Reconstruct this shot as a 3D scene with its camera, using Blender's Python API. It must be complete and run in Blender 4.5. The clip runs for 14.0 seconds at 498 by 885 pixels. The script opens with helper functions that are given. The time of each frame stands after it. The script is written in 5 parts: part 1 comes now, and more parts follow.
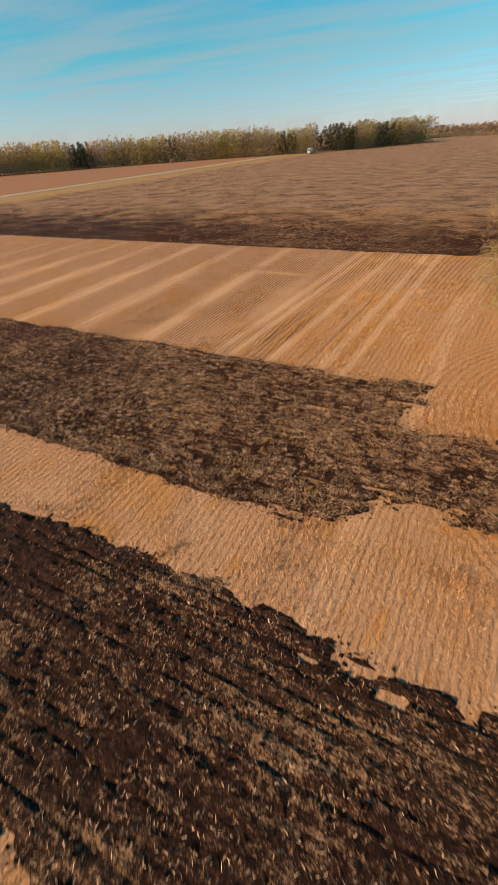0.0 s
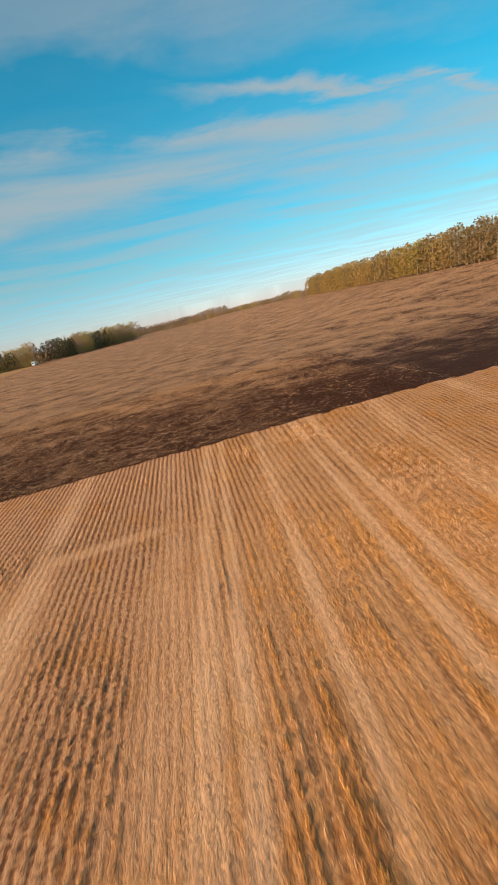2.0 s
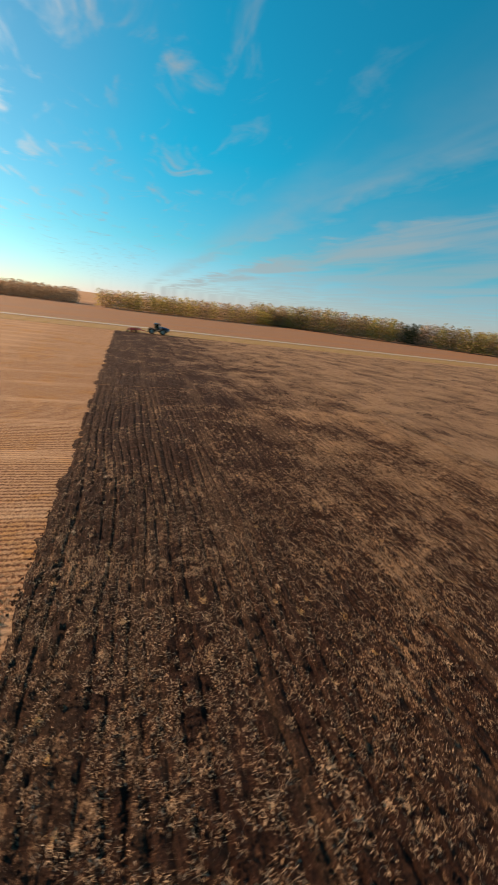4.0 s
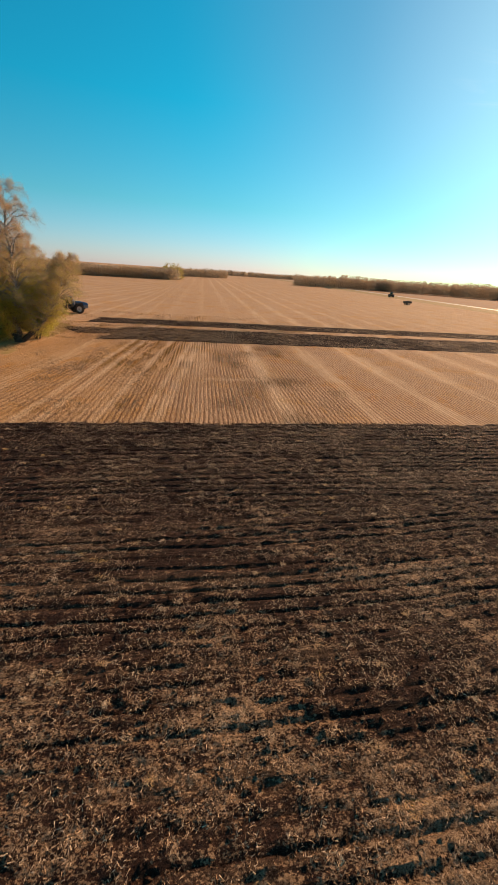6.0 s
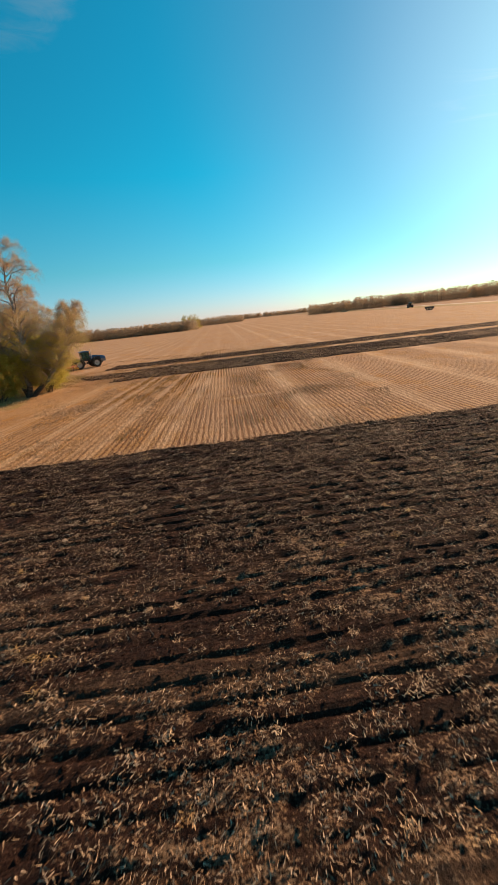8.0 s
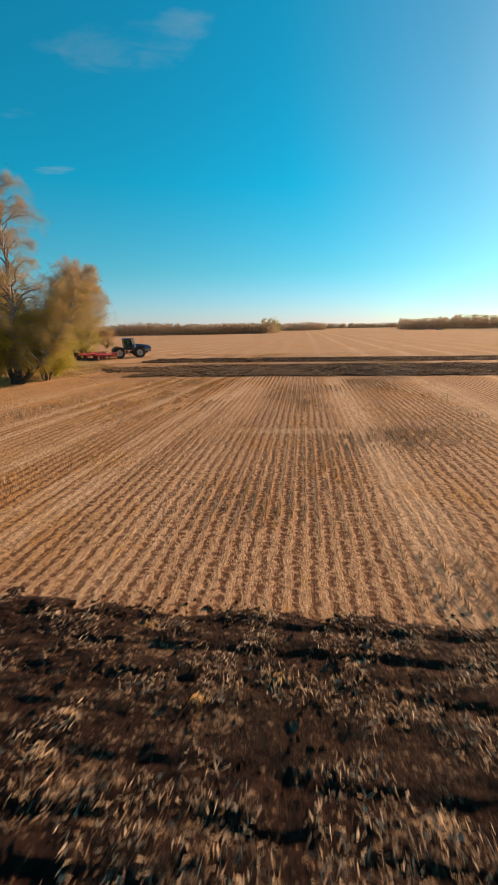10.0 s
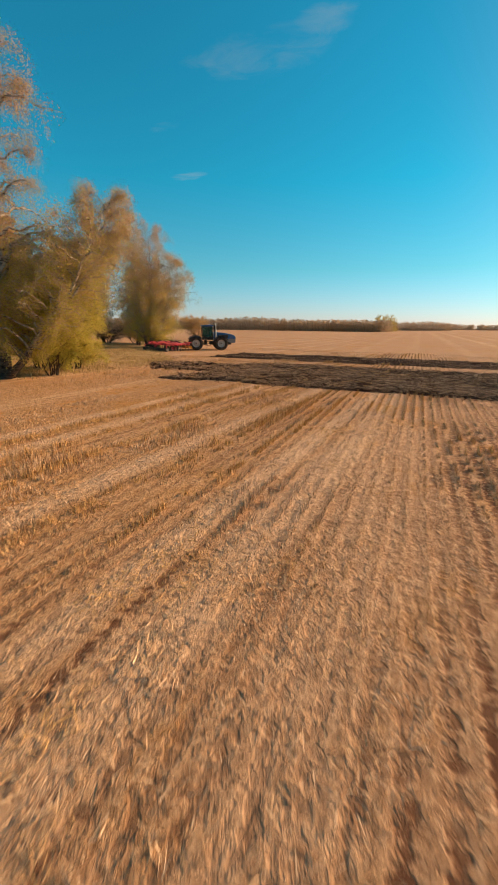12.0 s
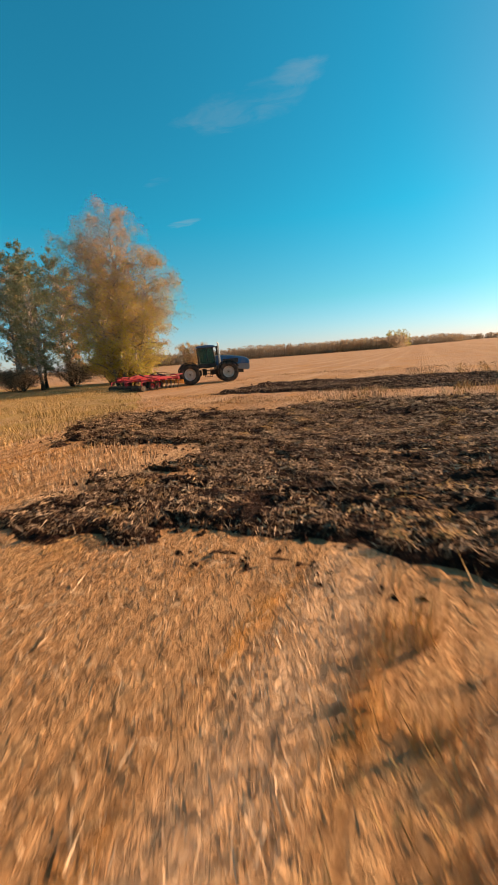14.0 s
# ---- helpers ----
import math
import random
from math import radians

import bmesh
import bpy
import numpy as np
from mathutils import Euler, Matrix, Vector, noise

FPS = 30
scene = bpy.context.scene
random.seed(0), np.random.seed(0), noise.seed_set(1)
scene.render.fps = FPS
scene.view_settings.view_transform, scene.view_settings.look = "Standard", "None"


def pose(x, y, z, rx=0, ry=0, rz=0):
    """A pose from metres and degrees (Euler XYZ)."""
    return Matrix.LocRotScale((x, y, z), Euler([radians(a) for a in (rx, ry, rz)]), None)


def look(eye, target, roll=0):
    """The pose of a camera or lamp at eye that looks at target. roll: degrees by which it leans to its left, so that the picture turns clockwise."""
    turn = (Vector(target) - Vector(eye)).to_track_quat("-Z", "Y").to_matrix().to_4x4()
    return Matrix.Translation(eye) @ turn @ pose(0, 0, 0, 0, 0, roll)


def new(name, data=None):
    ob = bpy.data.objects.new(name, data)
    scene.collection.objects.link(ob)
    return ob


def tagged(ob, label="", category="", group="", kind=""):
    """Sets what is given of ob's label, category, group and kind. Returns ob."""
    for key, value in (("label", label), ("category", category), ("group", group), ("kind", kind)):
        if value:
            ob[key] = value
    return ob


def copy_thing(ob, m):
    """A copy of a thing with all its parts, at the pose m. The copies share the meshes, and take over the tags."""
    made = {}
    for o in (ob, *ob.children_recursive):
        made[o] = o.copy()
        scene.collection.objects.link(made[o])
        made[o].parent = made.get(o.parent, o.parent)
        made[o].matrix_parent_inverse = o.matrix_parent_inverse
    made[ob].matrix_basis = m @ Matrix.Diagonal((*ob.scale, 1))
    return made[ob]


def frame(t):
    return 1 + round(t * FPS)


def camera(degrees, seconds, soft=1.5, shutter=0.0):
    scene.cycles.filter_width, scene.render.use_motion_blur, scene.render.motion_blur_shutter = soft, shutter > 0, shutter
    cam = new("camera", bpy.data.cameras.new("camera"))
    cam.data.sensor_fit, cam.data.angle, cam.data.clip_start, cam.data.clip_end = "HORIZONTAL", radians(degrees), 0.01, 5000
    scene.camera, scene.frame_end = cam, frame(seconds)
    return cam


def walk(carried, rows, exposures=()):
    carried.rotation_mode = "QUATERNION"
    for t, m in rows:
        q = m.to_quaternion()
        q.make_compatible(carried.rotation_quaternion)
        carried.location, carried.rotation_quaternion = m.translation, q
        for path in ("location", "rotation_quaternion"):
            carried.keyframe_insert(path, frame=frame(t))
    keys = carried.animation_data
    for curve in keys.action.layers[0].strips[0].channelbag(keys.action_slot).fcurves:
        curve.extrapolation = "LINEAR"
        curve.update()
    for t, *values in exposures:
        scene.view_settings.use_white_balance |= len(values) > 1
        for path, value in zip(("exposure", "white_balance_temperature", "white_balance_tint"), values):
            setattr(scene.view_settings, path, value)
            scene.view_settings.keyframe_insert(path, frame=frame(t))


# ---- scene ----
cam = camera(67.4, 14.0, shutter=0.16)
PATH = [
    (0, (-14.857, 57.625, 12.831), (-14.140, 56.247, 11.572), -3.91),
    (0.5, (-11.952, 53.639, 12.614), (-11.395, 52.027, 11.568), -9.83),
    (1, (-8.266, 48.273, 12.428), (-7.962, 46.507, 11.541), -14.22),
    (1.5, (-6.984, 40.745, 11.722), (-6.845, 38.906, 10.947), -16.02),
    (2, (-3.455, 32.442, 10.994), (-3.740, 30.582, 10.315), -12.72),
    (4.3, (-5.488, -9.140, 11.023), (-3.617, -9.063, 10.322), 9.61),
    (4.5, (-5.284, -12.619, 11.071), (-3.575, -11.934, 10.290), 8.87),
    (5, (-4.002, -19.173, 11.336), (-2.963, -17.701, 10.468), 7.03),
    (5.5, (-2.629, -23.916, 11.287), (-2.068, -22.201, 10.423), 5.77),
    (6, (-1.916, -26.492, 10.608), (-1.608, -24.698, 9.779), 3.92),
    (6.5, (-1.351, -27.144, 9.754), (-1.169, -25.314, 8.967), 0.85),
    (7, (-1.185, -26.271, 8.888), (-1.028, -24.418, 8.150), -2.10),
    (7.5, (-1.085, -24.309, 7.913), (-0.918, -22.436, 7.231), -5.67),
    (10, (2.644, -5.736, 5.022), (2.423, -3.837, 4.435), -1.10),
    (10.5, (2.848, -0.582, 4.734), (2.448, 1.281, 4.129), 0.46),
    (11, (2.291, 3.954, 4.546), (1.754, 5.774, 3.913), 2.24),
    (11.5, (1.080, 8.389, 4.027), (0.438, 10.178, 3.404), 2.76),
    (12, (-0.554, 12.424, 3.515), (-1.264, 14.196, 2.919), 0.67),
    (12.5, (-2.671, 16.909, 2.926), (-3.414, 18.681, 2.368), -0.63),
    (13, (-5.177, 21.928, 2.409), (-5.941, 23.705, 1.900), -2.15),
    (13.5, (-7.492, 26.477, 1.965), (-8.274, 28.261, 1.513), -3.28),
    (14, (-9.857, 30.850, 2.216), (-10.636, 32.638, 1.769), -4.64),
]
walk(cam, [(t, look(eye, target, roll)) for t, eye, target, roll in PATH], exposures=[(0.0, 0.54, 7100, 14), (2.2, 0.60, 7350, 15), (4.3, 0.34, 7000, 13), (7.5, 0.36, 7000, 13), (10.0, 0.42, 6900, 12), (12.2, 0.50, 7350, 15), (14.0, 0.60, 7450, 16)])

# ---- light ----
SUN_AZ, SUN_EL = 48.5, 23.5      # degrees: clockwise from +y, above the horizon
world = bpy.data.worlds.new("sky")
scene.world = world
world.use_nodes = True
wt = world.node_tree
wt.nodes.clear()


def wnode(kind, **values):
    n = wt.nodes.new(kind)
    for k, v in values.items():
        n.inputs[k].default_value = v
    return n


sky = wt.nodes.new("ShaderNodeTexSky")
sky.sky_type, sky.sun_disc = "NISHITA", False
sky.sun_elevation, sky.sun_rotation = radians(SUN_EL), radians(SUN_AZ)
sky.altitude, sky.air_density, sky.dust_density, sky.ozone_density = 100, 1.0, 0.25, 2.0
tint = wt.nodes.new("ShaderNodeMixRGB")
tint.blend_type = "MULTIPLY"
tint.inputs[0].default_value = 1.0
wt.links.new(sky.outputs[0], tint.inputs[1])
way = wt.nodes.new("ShaderNodeTexCoord")
parts_of = wt.nodes.new("ShaderNodeSeparateXYZ")
wt.links.new(way.outputs["Generated"], parts_of.inputs[0])
deep = wt.nodes.new("ShaderNodeValToRGB")
deep.color_ramp.elements[0].position, deep.color_ramp.elements[0].color = 0.0, (0.80, 0.88, 1.34, 1)
deep.color_ramp.elements[1].position, deep.color_ramp.elements[1].color = 0.60, (0.0, 1.27, 1.36, 1)
middle = deep.color_ramp.elements.new(0.13)
middle.color = (0.30, 1.02, 1.12, 1)
upper = deep.color_ramp.elements.new(0.30)
upper.color = (0.0, 1.22, 1.31, 1)
for height, colour in ((0.78, (0.36, 0.52, 0.42, 1)), (1.0, (0.42, 0.42, 0.30, 1))):     # overhead, out of view, the sky is dimmed and warmed to shape the shadows
    zenith = deep.color_ramp.elements.new(height)
    zenith.color = colour
wt.links.new(parts_of.outputs[2], deep.inputs[0])
# towards the sun the sky pales
sun_dir = (math.sin(radians(SUN_AZ)) * math.cos(radians(SUN_EL)), math.cos(radians(SUN_AZ)) * math.cos(radians(SUN_EL)), math.sin(radians(SUN_EL)))
near_sun = wt.nodes.new("ShaderNodeVectorMath")
near_sun.operation = "DOT_PRODUCT"
near_sun.inputs[1].default_value = sun_dir
wt.links.new(way.outputs["Generated"], near_sun.inputs[0])


def sky_step(lo, hi, top):
    n = wt.nodes.new("ShaderNodeMapRange")
    n.interpolation_type = "SMOOTHSTEP"
    n.inputs["From Min"].default_value, n.inputs["From Max"].default_value, n.inputs["To Max"].default_value = lo, hi, top
    return n


wash = sky_step(0.68, 0.99, 1.0)
wt.links.new(near_sun.outputs["Value"], wash.inputs["Value"])
pale = wt.nodes.new("ShaderNodeMixRGB")
pale.inputs[2].default_value = (0.55, 1.12, 1.18, 1)
wt.links.new(wash.outputs[0], pale.inputs[0])
wt.links.new(deep.outputs[0], pale.inputs[1])
wt.links.new(pale.outputs[0], tint.inputs[2])
# thin high cloud on a level sheet: long bands in the south, torn wisps round the sun, two small ones in the north


def wmath(how, a, b=0.0):
    n = wt.nodes.new("ShaderNodeMath")
    n.operation = how
    for v, q in zip((a, b), n.inputs):
        if hasattr(v, "is_linked"):
            wt.links.new(v, q)
        else:
            q.default_value = v
    return n.outputs[0]


def stepped(v, lo, hi, top=1.0):
    n = sky_step(lo, hi, top)
    wt.links.new(v, n.inputs["Value"])
    return n.outputs[0]


lift = wmath("MAXIMUM", parts_of.outputs[2], 0.03)
sheet_x, sheet_y = wmath("DIVIDE", parts_of.outputs[0], lift), wmath("DIVIDE", parts_of.outputs[1], lift)


def cloud_noise(sx, sy, turn, detail, rough, warp):
    place = wt.nodes.new("ShaderNodeCombineXYZ")
    wt.links.new(sheet_x, place.inputs[0])
    wt.links.new(sheet_y, place.inputs[1])
    flat = wt.nodes.new("ShaderNodeMapping")
    flat.inputs["Scale"].default_value = (sx, sy, 1.0)
    flat.inputs["Rotation"].default_value = (0.0, 0.0, turn)
    wt.links.new(place.outputs[0], flat.inputs["Vector"])
    n = wnode("ShaderNodeTexNoise", Scale=1.0, Detail=detail, Roughness=rough, Distortion=warp)
    wt.links.new(flat.outputs[0], n.inputs["Vector"])
    return n.outputs["Fac"]


puffs = cloud_noise(1.1, 1.6, 0.2, 8.0, 0.58, 0.4)
streaks = cloud_noise(0.38, 1.25, 0.12, 6.0, 0.52, 0.6)
shreds = cloud_noise(1.5, 3.4, -0.5, 8.0, 0.60, 0.9)
torn = cloud_noise(5.0, 9.0, -0.3, 6.0, 0.6, 0.8)
bent_y = wmath("ADD", sheet_y, wmath("MULTIPLY", wmath("SUBTRACT", puffs, 0.5), 1.3))
bands = wt.nodes.new("ShaderNodeValToRGB")
south_bands = ((0.0, 0.45), (0.16, 0.50), (0.30, 0.42), (0.36, 0.30), (0.46, 0.72), (0.645, 0.80), (0.70, 0.10), (0.79, 0.03), (0.85, 0.42), (1.0, 0.30))
while len(bands.color_ramp.elements) < len(south_bands):
    bands.color_ramp.elements.new(0.5)
for e, (where, much) in zip(bands.color_ramp.elements, south_bands):
    e.position, e.color = where, (much, much, much, 1)
wt.links.new(wmath("MULTIPLY", wmath("ADD", bent_y, 6.0), 0.2), bands.inputs[0])
south = wmath("MULTIPLY", wmath("MULTIPLY", bands.outputs[0], stepped(streaks, 0.26, 0.66)), stepped(sheet_y, -1.0, -1.6, 0.9))
wisp_line = wmath("ABSOLUTE", wmath("ADD", wmath("ADD", sheet_y, 2.12), wmath("ADD", wmath("MULTIPLY", sheet_x, -0.2), wmath("MULTIPLY", wmath("SUBTRACT", puffs, 0.5), 0.8))))
south = wmath("MAXIMUM", south, wmath("MULTIPLY", wmath("MULTIPLY", stepped(wisp_line, 0.16, 0.0), stepped(sheet_x, -0.1, -0.9, 0.7)), stepped(shreds, 0.30, 0.60)))
east = wmath("MULTIPLY", wmath("MULTIPLY", stepped(shreds, 0.52, 0.80, 0.75), stepped(sheet_x, 1.2, 2.1)), wmath("MULTIPLY", stepped(sheet_y, 2.9, 1.8), stepped(sheet_y, -1.6, 0.0)))
clouds = wmath("MAXIMUM", south, east)
for cx, cy, wide, deep_by, much in ((-0.66, 1.70, 0.30, 0.14, 0.13), (-0.38, 1.62, 0.12, 0.08, 0.19), (-1.56, 2.68, 0.15, 0.07, 0.24), (-1.32, 2.04, 0.10, 0.05, 0.10)):
    off = wmath("ADD", wmath("POWER", wmath("DIVIDE", wmath("SUBTRACT", sheet_x, cx), wide), 2.0), wmath("POWER", wmath("DIVIDE", wmath("SUBTRACT", sheet_y, cy), deep_by), 2.0))
    clouds = wmath("MAXIMUM", clouds, stepped(wmath("ADD", wmath("MULTIPLY", stepped(off, 2.2, 0.0), 0.55), torn), 0.78, 1.30, much))
veil = wt.nodes.new("ShaderNodeMixRGB")
shine = wt.nodes.new("ShaderNodeMixRGB")
shine.inputs[1].default_value, shine.inputs[2].default_value = (3.7, 4.1, 4.3, 1), (10.5, 10.5, 10.2, 1)
wt.links.new(stepped(near_sun.outputs["Value"], 0.78, 0.96), shine.inputs[0])
wt.links.new(shine.outputs[0], veil.inputs[2])
wt.links.new(clouds, veil.inputs[0])
wt.links.new(tint.outputs[0], veil.inputs[1])
# the bright ring of sky round the sun
ring = sky_step(0.977, 0.9995, 5.0)
wt.links.new(near_sun.outputs["Value"], ring.inputs["Value"])
bright = wt.nodes.new("ShaderNodeMixRGB")
bright.blend_type = "ADD"
bright.inputs[0].default_value = 1.0
wt.links.new(veil.outputs[0], bright.inputs[1])
glow = sky_step(0.88, 0.99, 0.9)
wt.links.new(near_sun.outputs["Value"], glow.inputs["Value"])
both = wt.nodes.new("ShaderNodeMath")
wt.links.new(ring.outputs[0], both.inputs[0])
wt.links.new(glow.outputs[0], both.inputs[1])
wt.links.new(both.outputs[0], bright.inputs[2])
back = wnode("ShaderNodeBackground", Strength=0.080)
wt.links.new(bright.outputs[0], back.inputs["Color"])
wout = wt.nodes.new("ShaderNodeOutputWorld")
wt.links.new(back.outputs[0], wout.inputs["Surface"])

sun = new("sun", bpy.data.lights.new("sun", "SUN"))
sun.data.energy, sun.data.angle, sun.data.color = 5.0, radians(0.6), (1.0, 0.63, 0.365)
sun_way = Vector((math.sin(radians(SUN_AZ)) * math.cos(radians(SUN_EL)), math.cos(radians(SUN_AZ)) * math.cos(radians(SUN_EL)), math.sin(radians(SUN_EL))))
sun.matrix_world = look(sun_way * 100, (0, 0, 0))


# ---- materials ----
WINDROWS = ((-4.6, 0.8), (-5.8, 0.5), (-9.0, 0.6), (-12.85, 0.6), (-14.5, 0.55))       # pale lying straw: place across, half width
GOLD_ROWS = ((-13.75, 0.40), (-12.2, 0.28), (-10.6, 0.30), (-8.1, 0.40), (-6.8, 0.30))    # taller golden stubble between them
RUTS = ((-11.75, 0.19), (-7.45, 0.16))                                                  # bare wheel ruts


class Mat:
    """A material with a principled shader and short ways to add nodes."""

    def __init__(self, name, rough=0.8, metal=0.0, color=(0.5, 0.5, 0.5), spec=0.5):
        self.m = bpy.data.materials.new(name)
        self.m.use_nodes = True
        self.t = self.m.node_tree
        self.b = next(n for n in self.t.nodes if n.type == "BSDF_PRINCIPLED")
        self.b.inputs["Roughness"].default_value = rough
        self.b.inputs["Metallic"].default_value = metal
        self.b.inputs["Specular IOR Level"].default_value = spec
        self.b.inputs["Base Color"].default_value = (*color, 1)

    def node(self, kind, **values):
        n = self.t.nodes.new(kind)
        for k, v in values.items():
            self.to(v, n.inputs[k])
        return n

    def to(self, v, socket):
        if hasattr(v, "is_linked"):
            self.t.links.new(v, socket)
        else:
            socket.default_value = v

    def place(self):
        return self.node("ShaderNodeNewGeometry").outputs["Position"]

    def local(self):
        return self.node("ShaderNodeTexCoord").outputs["Object"]

    def mapped(self, v, scale=(1, 1, 1), turn=(0, 0, 0), shift=(0, 0, 0)):
        return self.node("ShaderNodeMapping", Vector=v, Scale=scale, Rotation=turn, Location=shift).outputs[0]

    def noise(self, v, scale, detail=4.0, rough=0.55, warp=0.0):
        return self.node("ShaderNodeTexNoise", Vector=v, Scale=scale, Detail=detail, Roughness=rough, Distortion=warp).outputs["Fac"]

    def ramp(self, fac, *stops):
        n = self.node("ShaderNodeValToRGB", Fac=fac)
        e = n.color_ramp.elements
        while len(e) < len(stops):
            e.new(0.5)
        for k, (p, c) in enumerate(stops):
            e[k].position, e[k].color = p, (*c, 1) if len(c) == 3 else c
        return n.outputs[0]

    def step(self, fac, lo, hi):
        n = self.node("ShaderNodeMapRange")
        self.to(fac, n.inputs["Value"])
        n.inputs["From Min"].default_value, n.inputs["From Max"].default_value = lo, hi
        n.interpolation_type = "SMOOTHSTEP"
        return n.outputs[0]

    def mix(self, fac, a, b, how="MIX"):
        n = self.t.nodes.new("ShaderNodeMixRGB")
        n.blend_type = how
        for v, s in zip((fac, a, b), n.inputs):
            if isinstance(v, tuple) and len(v) == 3:
                v = (*v, 1)
            self.to(v, s)
        return n.outputs[0]

    def math(self, how, a, b=0.0, c=0.0):
        n = self.t.nodes.new("ShaderNodeMath")
        n.operation = how
        for v, s in zip((a, b, c), n.inputs):
            self.to(v, s)
        return n.outputs[0]

    def split(self, v):
        return self.node("ShaderNodeSeparateXYZ", Vector=v).outputs

    def color(self, v):
        self.to(v, self.b.inputs["Base Color"])

    def rough(self, v):
        self.to(v, self.b.inputs["Roughness"])

    def bump(self, height, strength=0.5, distance=0.05):
        n = self.node("ShaderNodeBump", Height=height, Strength=strength, Distance=distance)
        self.t.links.new(n.outputs[0], self.b.inputs["Normal"])


def stubble_material():
    k = Mat("stubble_field", 0.9, spec=0.15)
    p = k.place()
    x, y, z = k.split(p)
    # drill rows run a little east of north and fan out beside the grove
    fan = k.math("MULTIPLY", k.step(k.math("MULTIPLY", x, -1.0), 6.0, 24.0), k.math("MULTIPLY", k.math("SUBTRACT", y, 30.0), -0.16))
    across = k.math("ADD", k.math("SUBTRACT", x, k.math("MULTIPLY", y, 0.03)), fan)
    fine = k.noise(p, 15.0, 6.0, 0.78)
    clump = k.noise(p, 7.5, 4.0, 0.62)
    patch = k.noise(p, 0.14, 5.0, 0.68)
    broad = k.noise(p, 0.03, 3.0)
    long = k.noise(k.node("ShaderNodeCombineXYZ", X=k.math("MULTIPLY", across, 1.7), Y=k.math("MULTIPLY", y, 0.10), Z=0.0).outputs[0], 1.0, 5.0, 0.7)
    strands = k.noise(k.node("ShaderNodeCombineXYZ", X=k.math("MULTIPLY", across, 12.0), Y=k.math("MULTIPLY", y, 3.0), Z=0.0).outputs[0], 1.0, 4.0, 0.7)
    shaken = k.math("ADD", across, k.math("MULTIPLY", k.math("SUBTRACT", k.noise(p, 0.9, 4.0, 0.7), 0.5), 0.34))
    row = k.math("MULTIPLY", k.math("COSINE", k.math("MULTIPLY", shaken, 2 * math.pi / 0.37)), -1.0)
    # the headland by the grove is drilled in curves
    bend_x, bend_y = k.math("ADD", x, 30.0), k.math("SUBTRACT", y, 37.0)
    ring = k.math("SQRT", k.math("ADD", k.math("MULTIPLY", bend_x, bend_x), k.math("MULTIPLY", bend_y, bend_y)))
    curved = k.math("MULTIPLY", k.math("COSINE", k.math("MULTIPLY", k.math("ADD", ring, k.math("MULTIPLY", k.noise(p, 1.2, 3.0), 0.12)), 2 * math.pi / 0.46)), -1.0)
    headland = k.math("MULTIPLY", k.step(ring, 16.5, 14.0), k.step(y, 50.0, 46.0))
    row = k.math("ADD", k.math("MULTIPLY", row, k.math("SUBTRACT", 1.0, headland)), k.math("MULTIPLY", curved, headland))
    lane = k.math("SINE", k.math("MULTIPLY", k.math("SUBTRACT", across, 4.2), 2 * math.pi / 7.6))
    mixed = k.math("ADD", k.math("MULTIPLY", fine, 0.55), k.math("MULTIPLY", strands, 0.45))
    straw = k.ramp(mixed, (0.35, (0.235, 0.132, 0.073)), (0.485, (0.51, 0.318, 0.183)), (0.66, (0.75, 0.54, 0.35)))
    # weedy golden patches and pale windrows of chopped straw
    weedy = k.noise(k.node("ShaderNodeCombineXYZ", X=k.math("MULTIPLY", across, 0.55), Y=k.math("MULTIPLY", y, 0.22), Z=0.0).outputs[0], 1.0, 6.0, 0.72)
    straw = k.mix(k.step(patch, 0.50, 0.64), straw, k.mix(1.0, straw, (1.0, 0.90, 0.66), "MULTIPLY"))
    straw = k.mix(k.math("MULTIPLY", k.step(weedy, 0.55, 0.66), 0.85), straw, k.mix(1.0, straw, (1.02, 0.84, 0.48), "MULTIPLY"))
    thin = k.noise(k.node("ShaderNodeCombineXYZ", X=k.math("MULTIPLY", across, 1.1), Y=k.math("MULTIPLY", y, 0.3), Z=4.0).outputs[0], 1.0, 5.0, 0.7)
    reach = k.math("SUBTRACT", 1.0, k.math("MULTIPLY", k.step(k.math("ABSOLUTE", x), 20.0, 70.0), 0.6))
    west = k.math("MULTIPLY", k.step(x, 0.0, -7.0), k.math("MULTIPLY", k.step(y, 50.0, 40.0), k.step(x, -40.0, -24.0)))
    straw = k.mix(k.math("MULTIPLY", west, 0.5), straw, k.mix(1.0, straw, (0.98, 0.88, 0.60), "MULTIPLY"))
    pale = k.step(k.math("ADD", lane, k.math("MULTIPLY", k.math("SUBTRACT", long, 0.5), 4.0)), 0.45, 1.4)
    cross = k.math("MULTIPLY", k.step(k.math("ABSOLUTE", k.math("SUBTRACT", y, 12.6)), 0.8, 0.2), k.math("MULTIPLY", k.step(x, -1.5, 1.0), k.step(x, 8.0, 5.0)))
    swath = k.math("SUBTRACT", x, k.math("MULTIPLY", y, 0.12))
    lying = cross
    for c, w in WINDROWS:
        lying = k.math("MAXIMUM", lying, k.step(k.math("ABSOLUTE", k.math("SUBTRACT", swath, c)), w, 0.1))
    lying = k.math("MAXIMUM", lying, k.step(k.math("ABSOLUTE", k.math("SUBTRACT", k.math("SUBTRACT", x, k.math("MULTIPLY", y, 0.02)), 6.1)), 1.1, 0.3))
    lying = k.math("MULTIPLY", k.math("MULTIPLY", lying, k.step(y, 46.0, 30.0)), k.step(long, 0.25, 0.45))
